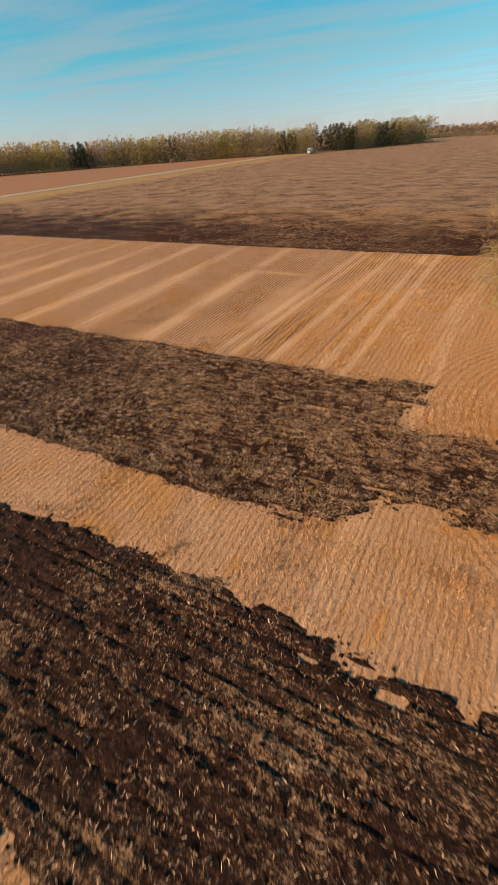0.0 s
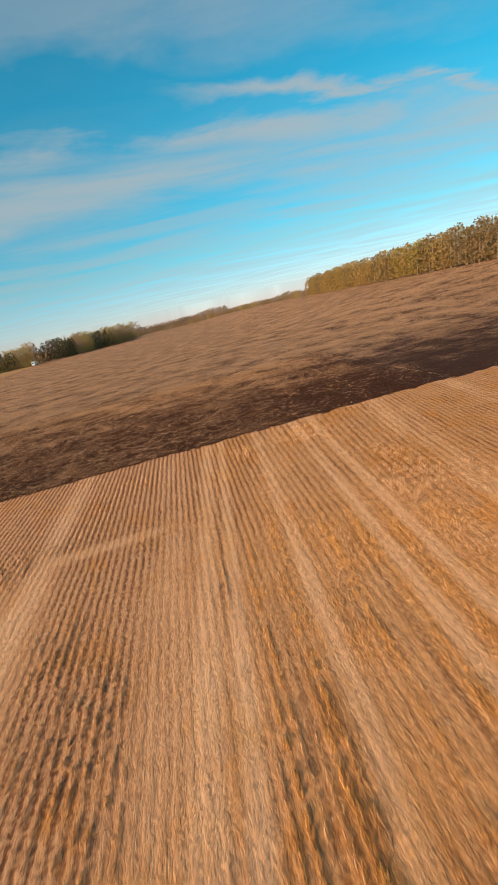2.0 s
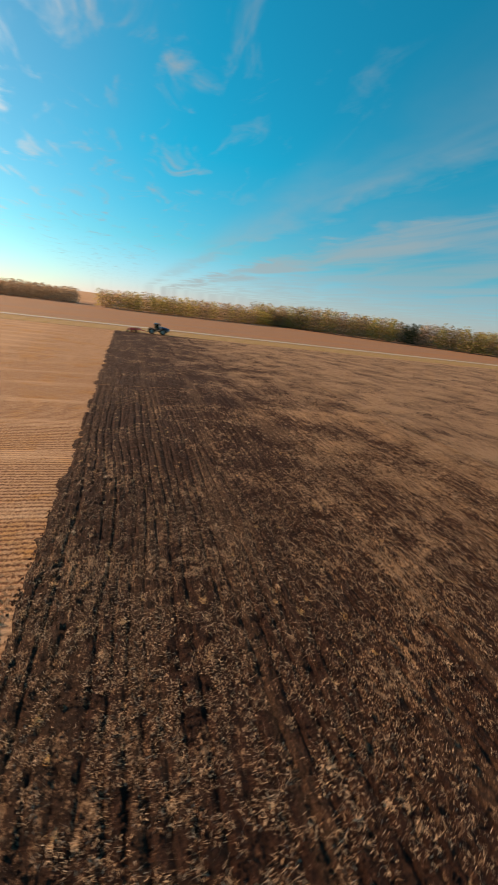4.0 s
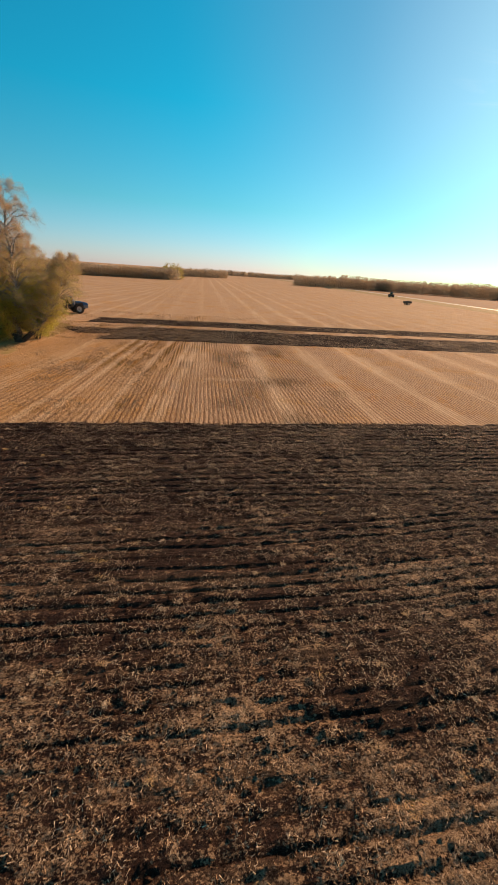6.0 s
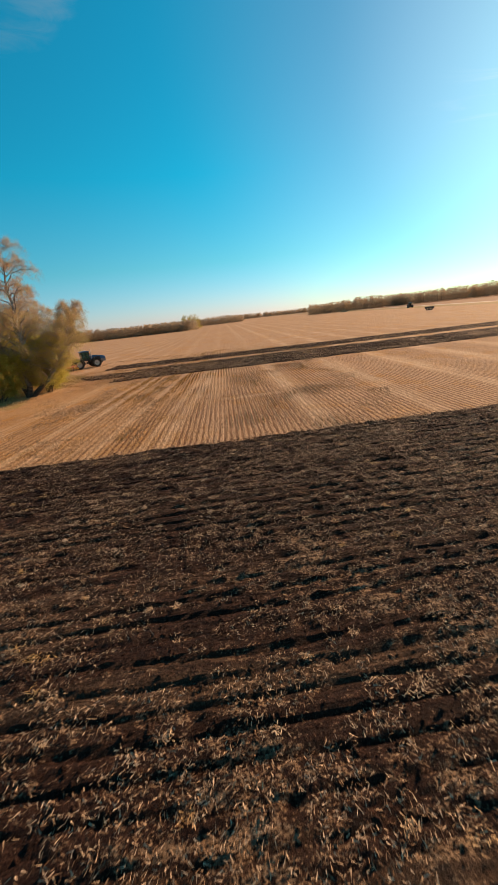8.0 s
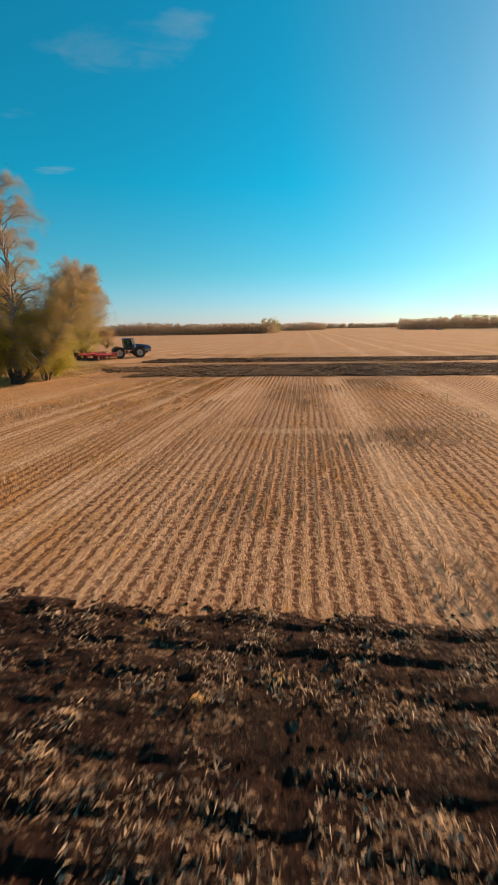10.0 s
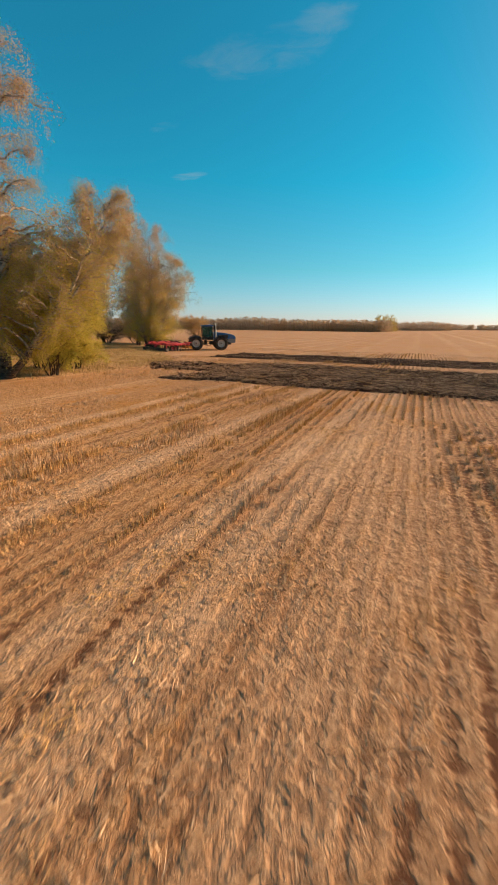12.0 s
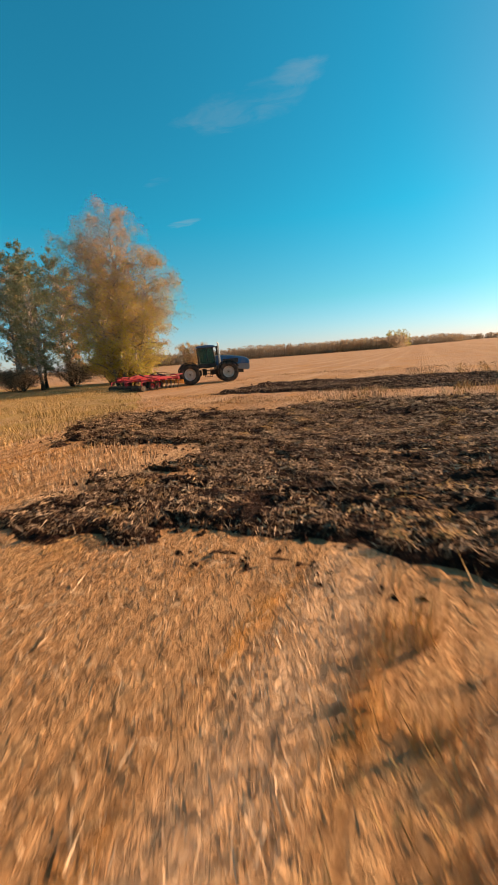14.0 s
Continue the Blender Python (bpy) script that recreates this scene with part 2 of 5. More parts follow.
    heap = k.math("MAXIMUM", k.math("MULTIPLY", k.math("MULTIPLY", pale, reach), k.math("ADD", 0.22, k.math("MULTIPLY", k.step(k.math("ABSOLUTE", x), 9.0, 15.0), 0.30))), k.math("MULTIPLY", lying, k.math("ADD", 0.52, k.math("MULTIPLY", k.step(y, 10.0, 20.0), 0.26))))
    lit = k.mix(heap, straw, k.mix(0.60, straw, (0.86, 0.66, 0.46)))
    near = k.step(k.math("ABSOLUTE", k.math("SUBTRACT", y, 18.0)), 75.0, 22.0)
    dark_lane = k.math("MULTIPLY", k.step(k.math("ADD", k.math("SUBTRACT", k.math("MULTIPLY", k.step(y, 14.0, 9.0), 1.1), lane), k.math("MULTIPLY", k.math("SUBTRACT", patch, 0.5), 2.5)), -0.85, 0.2), k.math("MULTIPLY", k.step(k.math("SUBTRACT", x, k.math("MULTIPLY", k.math("SUBTRACT", y, 9.0), 0.42)), -9.0, -4.0), k.math("MULTIPLY", near, reach)))
    gaps = k.math("ADD", k.math("MULTIPLY", k.math("SUBTRACT", clump, 0.5), 8.0), k.math("MULTIPLY", k.math("SUBTRACT", fine, 0.5), 3.0))
    in_row = k.step(k.math("ADD", k.math("MULTIPLY", row, 1.05), gaps), -0.5, 1.3)
    loose = k.step(gaps, 0.8, 2.4)
    bare = k.math("MAXIMUM", k.math("MULTIPLY", in_row, k.math("MINIMUM", 1.0, k.math("ADD", k.math("ADD", k.math("ADD", k.math("SUBTRACT", 0.42, k.math("MULTIPLY", k.step(y, 13.0, 19.0), 0.32)), k.math("MULTIPLY", headland, 0.22)), k.math("MULTIPLY", k.step(thin, 0.42, 0.66), k.math("SUBTRACT", 0.55, k.math("MULTIPLY", k.step(y, 14.0, 20.0), 0.35)))), k.math("MULTIPLY", dark_lane, 0.70)))), k.math("MULTIPLY", loose, 0.5))
    bare = k.math("MULTIPLY", bare, k.math("SUBTRACT", 1.0, k.math("MULTIPLY", heap, 0.9)))
    shake = k.math("MULTIPLY", k.math("SUBTRACT", k.noise(p, 0.8, 3.0), 0.5), 0.5)
    for c, w in RUTS:
        rut = k.step(k.math("ABSOLUTE", k.math("ADD", k.math("SUBTRACT", swath, c), shake)), w, 0.05)
        bare = k.math("MAXIMUM", bare, k.math("MULTIPLY", rut, k.math("MULTIPLY", k.math("MULTIPLY", k.step(y, 17.0, 22.0), k.step(y, 36.0, 34.0)), k.math("MULTIPLY", k.step(clump, 0.36, 0.56), 0.6))))
    earth = k.mix(bare, lit, (0.150, 0.070, 0.038))
    k.color(k.mix(k.math("MULTIPLY", k.step(broad, 0.42, 0.62), 0.25), earth, k.mix(1.0, earth, (0.88, 0.80, 0.72), "MULTIPLY")))
    k.bump(k.math("ADD", k.math("MULTIPLY", in_row, -0.5), k.math("MULTIPLY", mixed, 2.0)), 0.75, 0.09)
    return k.m


def soil_material():
    k = Mat("ploughed_soil", 0.92, spec=0.2)
    p = k.place()
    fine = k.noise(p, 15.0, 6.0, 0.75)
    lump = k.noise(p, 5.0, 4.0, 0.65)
    patch = k.noise(p, 0.16, 5.0, 0.68)
    pulled = k.noise(k.mapped(p, (0.5, 3.4, 1)), 1.0, 5.0, 0.7)
    shreds = k.noise(k.mapped(p, (14.0, 25.0, 14.0), (0, 0, 0.5)), 1.0, 4.0, 0.7)
    shaded_furrows = k.noise(k.mapped(p, (0.09, 3.0, 1)), 1.0, 3.0, 0.6, 0.3)
    # lowest noise goes near black: shade between clods put into the colour
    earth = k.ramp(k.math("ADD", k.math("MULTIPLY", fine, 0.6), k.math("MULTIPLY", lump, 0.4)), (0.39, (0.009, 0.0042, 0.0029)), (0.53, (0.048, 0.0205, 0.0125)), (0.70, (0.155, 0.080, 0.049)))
    # furrow lines darkened in the colour, like the shade down in them
    earth = k.mix(k.math("MULTIPLY", k.step(shaded_furrows, 0.45, 0.36), 0.6), earth, (0.030, 0.015, 0.009))
    straw = k.ramp(fine, (0.35, (0.19, 0.112, 0.062)), (0.65, (0.58, 0.40, 0.25)))
    amount = k.math("ADD", k.math("ADD", k.math("MULTIPLY", lump, 0.55), k.math("ADD", k.math("MULTIPLY", patch, 0.7), -0.05)), k.math("ADD", k.math("MULTIPLY", pulled, 0.5), k.math("MULTIPLY", shreds, 0.9)))
    beyond = k.step(k.math("MULTIPLY", k.split(p)[1], -1.0), 0.0, 42.0)
    streak = k.noise(k.mapped(p, (0.03, 0.42, 1)), 1.0, 6.0, 0.72)
    earth = k.mix(k.math("MULTIPLY", k.step(streak, 0.50, 0.60), k.math("ADD", 0.06, k.math("MULTIPLY", beyond, 0.40))), earth, straw)
    amount = k.math("ADD", amount, k.math("MULTIPLY", beyond, 0.21))
    amount = k.math("ADD", amount, k.math("MULTIPLY", k.step(k.split(p)[1], 28.0, 33.0), 0.07))
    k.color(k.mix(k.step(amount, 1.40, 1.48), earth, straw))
    k.bump(k.math("ADD", k.math("ADD", fine, lump), k.math("MULTIPLY", shaded_furrows, 1.5)), 1.0, 0.20)
    return k.m


def plain(name, color, rough=0.6, metal=0.0, vary=0.25, scale=3.0, bump=0.0, spec=0.5, coat=0.0):
    """A painted, rubber or metal surface with dust and slight unevenness."""
    k = Mat(name, rough, metal, color, spec)
    p = k.local()
    dirt = k.noise(p, scale, 5.0, 0.65)
    fine = k.noise(p, scale * 9, 3.0, 0.6)
    k.color(k.mix(k.math("MULTIPLY", k.step(k.math("ADD", dirt, k.math("MULTIPLY", fine, 0.3)), 0.5, 0.85), vary), color, (0.30, 0.21, 0.14)))
    k.rough(k.math("ADD", rough - 0.1, k.math("MULTIPLY", dirt, 0.25)))
    if coat:
        k.b.inputs["Coat Weight"].default_value = coat
    if bump:
        k.bump(fine, bump, 0.01)
    return k.m


def leaf_material(name, dark, mid, bright):
    k = Mat(name, 0.6, spec=0.25)
    r = k.node("ShaderNodeNewGeometry").outputs["Random Per Island"]
    patch = k.noise(k.place(), 0.5, 3.0)
    tone = k.math("ADD", k.math("MULTIPLY", r, 0.6), k.math("MULTIPLY", patch, 0.5))
    c = k.ramp(tone, (0.2, dark), (0.5, mid), (0.85, bright))
    k.color(c)
    glow = k.node("ShaderNodeBsdfTranslucent", Color=c)
    both = k.node("ShaderNodeMixShader", Fac=0.68)
    k.t.links.new(k.b.outputs[0], both.inputs[1])
    k.t.links.new(glow.outputs[0], both.inputs[2])
    out = next(n for n in k.t.nodes if n.type == "OUTPUT_MATERIAL")
    k.t.links.new(both.outputs[0], out.inputs["Surface"])
    return k.m


def bark_material(name, pale):
    k = Mat(name, 0.85, spec=0.2)
    p = k.local()
    bands = k.noise(k.mapped(p, (3, 3, 9)), 1.2, 4.0, 0.6)
    z = k.split(p)[2]
    if pale:
        c = k.ramp(bands, (0.40, (0.05, 0.04, 0.035)), (0.50, (0.42, 0.38, 0.33)), (0.8, (0.60, 0.56, 0.50)))
        c = k.mix(k.step(z, 0.4, 3.5), k.ramp(bands, (0.35, (0.02, 0.017, 0.014)), (0.7, (0.12, 0.10, 0.08))), c)
    else:
        c = k.ramp(bands, (0.3, (0.022, 0.017, 0.013)), (0.7, (0.12, 0.09, 0.07)))
    k.color(c)
    k.bump(bands, 0.6, 0.03)
    return k.m


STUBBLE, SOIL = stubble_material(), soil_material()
LEAF_GOLD = leaf_material("golden_leaves", (0.36, 0.25, 0.066), (0.60, 0.43, 0.12), (0.76, 0.57, 0.20))
LEAF_GREEN = leaf_material("yellow_green_leaves", (0.30, 0.285, 0.052), (0.50, 0.46, 0.092), (0.68, 0.60, 0.155))
LEAF_RUST = leaf_material("rusty_leaves", (0.31, 0.198, 0.125), (0.48, 0.325, 0.205), (0.63, 0.46, 0.32))
LEAF_OLIVE = leaf_material("olive_brown_leaves", (0.22, 0.175, 0.10), (0.33, 0.265, 0.145), (0.44, 0.36, 0.20))
# far leaves lightened: distance haze is put into their base colour
LEAF_HAZED = leaf_material("far_hazed_leaves", (0.30, 0.24, 0.175), (0.41, 0.33, 0.24), (0.52, 0.42, 0.31))
LEAF_HAZEL = leaf_material("hazel_brown_leaves", (0.28, 0.20, 0.135), (0.40, 0.30, 0.20), (0.52, 0.40, 0.27))
LEAF_YOUNG = leaf_material("pale_yellow_green_leaves", (0.27, 0.24, 0.075), (0.42, 0.36, 0.11), (0.54, 0.46, 0.16))
LEAF_BIRCH = leaf_material("straw_gold_leaves", (0.38, 0.285, 0.115), (0.50, 0.385, 0.155), (0.60, 0.47, 0.20))
LEAF_FIR = leaf_material("fir_needles", (0.030, 0.040, 0.020), (0.060, 0.075, 0.038), (0.11, 0.12, 0.062))
LEAF_BROWN = leaf_material("grey_brown_twigs", (0.25, 0.18, 0.13), (0.38, 0.29, 0.21), (0.50, 0.39, 0.29))
LEAF_DARK = leaf_material("dark_green_leaves", (0.10, 0.135, 0.085), (0.20, 0.24, 0.145), (0.31, 0.35, 0.21))
BARK_PALE, BARK_DARK = bark_material("birch_bark", True), bark_material("grey_brown_bark", False)


# ---- mesh helpers ----
def mesh_from(name, verts, faces, mats, index=None, smooth=False):
    me = bpy.data.meshes.new(name)
    me.from_pydata(verts.tolist() if hasattr(verts, "tolist") else verts, [], faces.tolist() if hasattr(faces, "tolist") else faces)
    for m in mats:
        me.materials.append(m)
    if index is not None:
        me.polygons.foreach_set("material_index", np.asarray(index, np.int32))
    if smooth:
        me.polygons.foreach_set("use_smooth", np.ones(len(me.polygons), bool))
    me.update()
    return me


def lattice(seed):
    return np.random.RandomState(seed).rand(256, 256)


LATTICES = [lattice(s) for s in range(6)]


def value_noise(x, y, cell, n=0):
    """Smooth noise in 0..1 with features of about cell metres."""
    g = LATTICES[n % 6]
    u, v = np.asarray(x) / cell + 37.3 * n, np.asarray(y) / cell + 11.7 * n
    i, j = np.floor(u).astype(int), np.floor(v).astype(int)
    a, b = u - i, v - j
    a, b = a * a * (3 - 2 * a), b * b * (3 - 2 * b)
    i0, i1, j0, j1 = i % 256, (i + 1) % 256, j % 256, (j + 1) % 256
    return (g[i0, j0] * (1 - a) + g[i1, j0] * a) * (1 - b) + (g[i0, j1] * (1 - a) + g[i1, j1] * a) * b


# ---- ground ----
def land(x, y):
    """The gentle rise of the land to the south-west."""
    a = np.clip((-25 - np.asarray(x, float)) / 110, 0, 1)
    b = np.clip((-10 - np.asarray(y, float)) / 80, 0, 1)
    return 7.5 * a * a * (3 - 2 * a) * b * b * (3 - 2 * b)


E0, W1, W2, T1, T2 = 0.0, 34.5, 47.7, 51.8, 59.8     # edges of the ploughed land, metres north
EAST = 128.0                                          # where the ploughed land ends


def soil_depth(x, y):
    """How far inside the ploughed land a place lies, in metres; negative outside."""
    w = (value_noise(x, y, 1.6, 1) - 0.5) * 1.1 + (value_noise(x, y, 0.5, 2) - 0.5) * 0.7
    east = EAST - 0.07 * np.abs(y) - x
    big = np.minimum(E0 - y, east + 2)
    a = np.minimum(np.minimum(y - W1, 39.4 - y), x + 15.8 - 0.5 * np.maximum(0, y - 36.5))
    b = np.minimum(np.minimum(y - 38.9 - 0.12 * np.maximum(0, -16 - x), 45.3 - y), x + 23.6 - 0.5 * np.abs(y - 43.2))
    c = np.minimum(np.minimum(y - 44.8, W2 - y), x + 14.0 - 1.2 * np.maximum(0, y - 46))
    w_strip = np.minimum(np.maximum(np.maximum(a, b), c), east)
    t_strip = np.minimum(np.minimum(y - T1, T2 - y), np.minimum(x + 21.0, east + 3))
    ragged = np.clip((-8.0 - x) / 6.0, 0, 1) * (y > 20)
    w = w * 0.5 + ragged * ((value_noise(x, y, 0.8, 4) - 0.5) * 0.6 + (value_noise(x * 0.5, y, 0.33, 3) - 0.5) * 0.8 + (value_noise(x, y, 2.9, 5) - 0.5) * 1.2)
    left = np.clip((-7.0 - x) / 9.0, 0, 1) * (y > 20)          # stubble the tines missed
    w = w - left * np.clip(value_noise(x * 0.4, y, 0.55, 0) - 0.66, 0, 1) * 7.0
    return np.maximum(np.maximum(big, w_strip), t_strip) + w


def soil_height(x, y):
    wave = y * math.pi / 0.58 + 5.0 * value_noise(x * 0.2, y, 2.6, 3) + 0.8 * value_noise(x * 0.3, y, 0.7, 1)
    trench = np.exp(-(np.sin(wave) / 0.36) ** 2) * (0.015 + 0.17 * value_noise(x * 0.10, y, 0.9, 2) ** 1.3)
    lumps = value_noise(x * 0.7, y, 0.23, 0) * 0.5 + value_noise(x * 0.8, y * 1.1, 0.14, 4) * 0.5
    return 0.085 - trench + 0.20 * (lumps - 0.40) * (0.45 + 0.9 * value_noise(x, y, 2.3, 5))


def soil_patch(x0, x1, y0, y1, cell, label):
    fine = cell < 0.25          # close to the camera's way the cells lie along the furrows
    nx, ny = max(2, round((x1 - x0) / (cell * 1.5 if fine else cell))), max(2, round((y1 - y0) / (cell * 0.62 if fine else cell)))
    gx, gy = np.meshgrid(np.linspace(x0, x1, nx + 1), np.linspace(y0, y1, ny + 1), indexing="ij")
    jx = gx + (value_noise(gx, gy, cell * 0.9, 1) - 0.5) * cell * 0.7 * ((gx > x0) & (gx < x1))
    jy = gy + (value_noise(gx, gy, cell * 0.9, 2) - 0.5) * cell * (0.4 if fine else 0.7) * ((gy > y0) & (gy < y1))
    d = soil_depth(jx, jy)
    edge = np.clip(d / 0.55 + 0.4, 0, 1)
    z = np.maximum(soil_height(jx, jy), 0.012) * edge - 0.09 * (1 - edge) + 0.006 + land(jx, jy) + (0.05 if cell > 0.6 else 0)
    verts = np.stack([jx, jy, z], -1).reshape(-1, 3)
    k = np.arange((nx + 1) * (ny + 1)).reshape(nx + 1, ny + 1)
    quads = np.stack([k[:-1, :-1], k[1:, :-1], k[1:, 1:], k[:-1, 1:]], -1).reshape(-1, 4)
    quads = quads[(d.reshape(-1)[quads] > -0.4).any(1)]
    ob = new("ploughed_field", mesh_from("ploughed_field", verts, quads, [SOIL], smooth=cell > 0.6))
    return tagged(ob, label, "ploughed field", kind="structure")


def ground_sheet():
    r = np.r_[0, np.geomspace(40, 9000, 90)]
    a = np.linspace(0, 2 * math.pi, 241)[:-1]
    verts = [(0, 0, 0)] + [(q * math.cos(b), q * math.sin(b), float(land(q * math.cos(b), q * math.sin(b)))) for q in r[1:] for b in a]
    n = len(a)
    faces = [(0, 1 + k, 1 + (k + 1) % n) for k in range(n)]
    for i in range(len(r) - 2):
        s = 1 + i * n
        faces += [(s + k, s + n + k, s + n + (k + 1) % n, s + (k + 1) % n) for k in range(n)]
    ob = new("ground", mesh_from("ground", verts, faces, [STUBBLE]))
    return tagged(ob, "wide flat harvested field of golden cereal stubble", "field", kind="structure")


ground_sheet()
BIG = "dark brown ploughed field with straw mixed into the clods"
STRIP = "dark freshly cultivated strip across the pale stubble"
soil_patch(-28, 36, -33, 0.6, 0.15, BIG)
soil_patch(36, 45, -36, 0.6, 0.3, BIG)
soil_patch(-30, -28, -36, 0.6, 0.3, BIG)
soil_patch(-28, 36, -36, -33, 0.3, BIG)
soil_patch(45, EAST + 3, -36, 0.6, 0.5, BIG)
soil_patch(-220, -30, -36, 0.6, 1.0, BIG)
soil_patch(-220, EAST + 3, -120, -36, 1.2, BIG)
soil_patch(-500, EAST + 3, -900, -120, 8.0, BIG)
soil_patch(-26, 40, W1 - 0.6, W2 + 0.6, 0.13, STRIP)
soil_patch(40, EAST + 3, W1 - 0.6, W2 + 0.6, 0.24, STRIP)
soil_patch(-26, 40, T1 - 0.6, T2 + 0.6, 0.2, STRIP)
soil_patch(40, EAST + 4, T1 - 0.6, T2 + 0.6, 0.24, STRIP)


# ---- road, verges and the fields beyond ----
def road_x(y):
    return 157.0 + 0.045 * (y - 60)


def road_sheet(name, left, right, y0, y1, z, material, label, category):
    """A long strip beside or on the road, between two offsets from its middle."""
    ys = np.linspace(y0, y1, 60)
    verts, faces = [], []
    for y in ys:
        m = road_x(y)
        for q in (left, 0.5 * (left + right), right):
            q = q if not callable(q) else q(y) - m
            verts.append((m + q + 0.4 * (value_noise(q * 3.1, y, 9.0, 2) - 0.5), y, z))
    for k in range(len(ys) - 1):
        for c in (0, 1):
            faces.append((3 * k + c, 3 * k + c + 1, 3 * k + c + 4, 3 * k + c + 3))
    return tagged(new(name, mesh_from(name, verts, faces, [material])), label, category, kind="structure")


def dry_grass_material():
    k = Mat("dry_grass", 0.9, spec=0.15)
    p = k.place()
    fine, patch = k.noise(p, 5.0, 6.0, 0.7), k.noise(p, 0.35, 4.0)
    c = k.ramp(fine, (0.3, (0.23, 0.150, 0.070)), (0.55, (0.44, 0.305, 0.150)), (0.75, (0.60, 0.45, 0.25)))
    k.color(k.mix(k.step(patch, 0.42, 0.62), c, k.mix(1.0, c, (0.84, 0.87, 0.64), "MULTIPLY")))
    k.bump(fine, 0.6, 0.08)
    return k.m


def fallow_material():
    k = Mat("fallow_soil", 0.92, spec=0.15)
    p = k.place()
    fine, broad = k.noise(p, 1.2, 6.0, 0.7), k.noise(k.mapped(p, (1, 0.2, 1)), 0.06, 3.0)
    c = k.ramp(fine, (0.3, (0.22, 0.128, 0.080)), (0.7, (0.40, 0.25, 0.155)))
    k.color(k.mix(k.step(broad, 0.4, 0.65), c, k.mix(1.0, c, (1.15, 1.0, 0.8), "MULTIPLY")))
    k.bump(fine, 0.4, 0.1)
    return k.m


def gravel_material():
    k = Mat("pale_gravel", 0.55, spec=0.4)
    p = k.place()
    fine = k.noise(p, 4.0, 6.0, 0.7)
    k.color(k.ramp(fine, (0.3, (0.42, 0.36, 0.29)), (0.7, (0.66, 0.60, 0.52))))
    k.bump(fine, 0.3, 0.03)
    return k.m


GRASS, FALLOW, GRAVEL = dry_grass_material(), fallow_material(), gravel_material()
road_sheet("road", -2.6, 2.6, -500, 1500, 0.16, GRAVEL, "pale gravel farm road running past the fields", "road")
road_sheet("grass_verge", -24, -2.9, -500, 900, 0.05, GRASS, "dry yellow-green grass verge beside the gravel road", "verge")
road_sheet("grass_verge", 2.9, 8, -500, 900, 0.05, GRASS, "dry yellow-green grass verge beside the gravel road", "verge")
road_sheet("fallow_field", 8.4, 290, -500, 700, 0.03, FALLOW, "bare reddish-brown fallow field beyond the road", "field")


def grove_edge(y):
    """Where the rough grass by the trees begins."""
    return -23.0 + 1.2 * np.sin(y / 6.0 + 0.6) - 0.62 * np.clip(y - 44, 0, 22)


def grove_floor():
    """Rough grass under and round the trees, with an uneven edge."""
    xs, ys = np.linspace(-75, -16, 120), np.linspace(-2, 78, 160)
    gx, gy = np.meshgrid(xs, ys, indexing="ij")
    edge = grove_edge(gy) + 3.0 * (value_noise(gx, gy, 4.0, 3) - 0.5)
    inside = np.minimum(edge - gx, np.minimum(gy - 20 - 0.25 * (gx + 30), 76 - gy))
    z = np.where(inside > 0, 0.02 + 0.10 * np.clip(inside / 3, 0, 1) * value_noise(gx, gy, 1.2, 4), -0.05)
    k = np.arange(gx.size).reshape(gx.shape)
    quads = np.stack([k[:-1, :-1], k[1:, :-1], k[1:, 1:], k[:-1, 1:]], -1).reshape(-1, 4)
    quads = quads[(inside.reshape(-1)[quads] > -0.6).any(1)]
    ob = new("grass_verge", mesh_from("grass_verge", np.stack([gx, gy, z], -1).reshape(-1, 3), quads, [GRASS], smooth=True))
    return tagged(ob, "rough dry grass under the birch grove", "grass", kind="structure")


grove_floor()


# ---- trees ----
def tube(points, radii, sides):
    """Vertices and faces of a tapered tube along points."""
    pts = np.asarray(points, float)
    n = len(pts)
    way = np.gradient(pts, axis=0)
    way /= np.linalg.norm(way, axis=1, keepdims=True) + 1e-9
    ref = np.where(np.abs(way[:, 2:3]) > 0.9, [[1.0, 0, 0]], [[0, 0, 1.0]])
    u = np.cross(way, ref)
    u /= np.linalg.norm(u, axis=1, keepdims=True) + 1e-9
    v = np.cross(way, u)
    a = np.linspace(0, 2 * math.pi, sides, endpoint=False)
    ring = (np.cos(a)[None, :, None] * u[:, None] + np.sin(a)[None, :, None] * v[:, None]) * np.asarray(radii)[:, None, None]
    verts = (pts[:, None] + ring).reshape(-1, 3)
    k = np.arange(n * sides).reshape(n, sides)
    nxt = np.roll(k, -1, 1)
    faces = np.stack([k[:-1], nxt[:-1], nxt[1:], k[1:]], -1).reshape(-1, 4)
    return verts, faces


class Soup:
    """Collects pieces of one mesh."""

    def __init__(self):
        self.v, self.f, self.n = [], [], 0

    def add(self, verts, faces):
        self.v.append(verts)
        self.f.append(faces + self.n)
        self.n += len(verts)

    def mesh(self, name, mats, smooth=False, index=None):
        return mesh_from(name, np.concatenate(self.v), np.concatenate(self.f), mats, index, smooth)


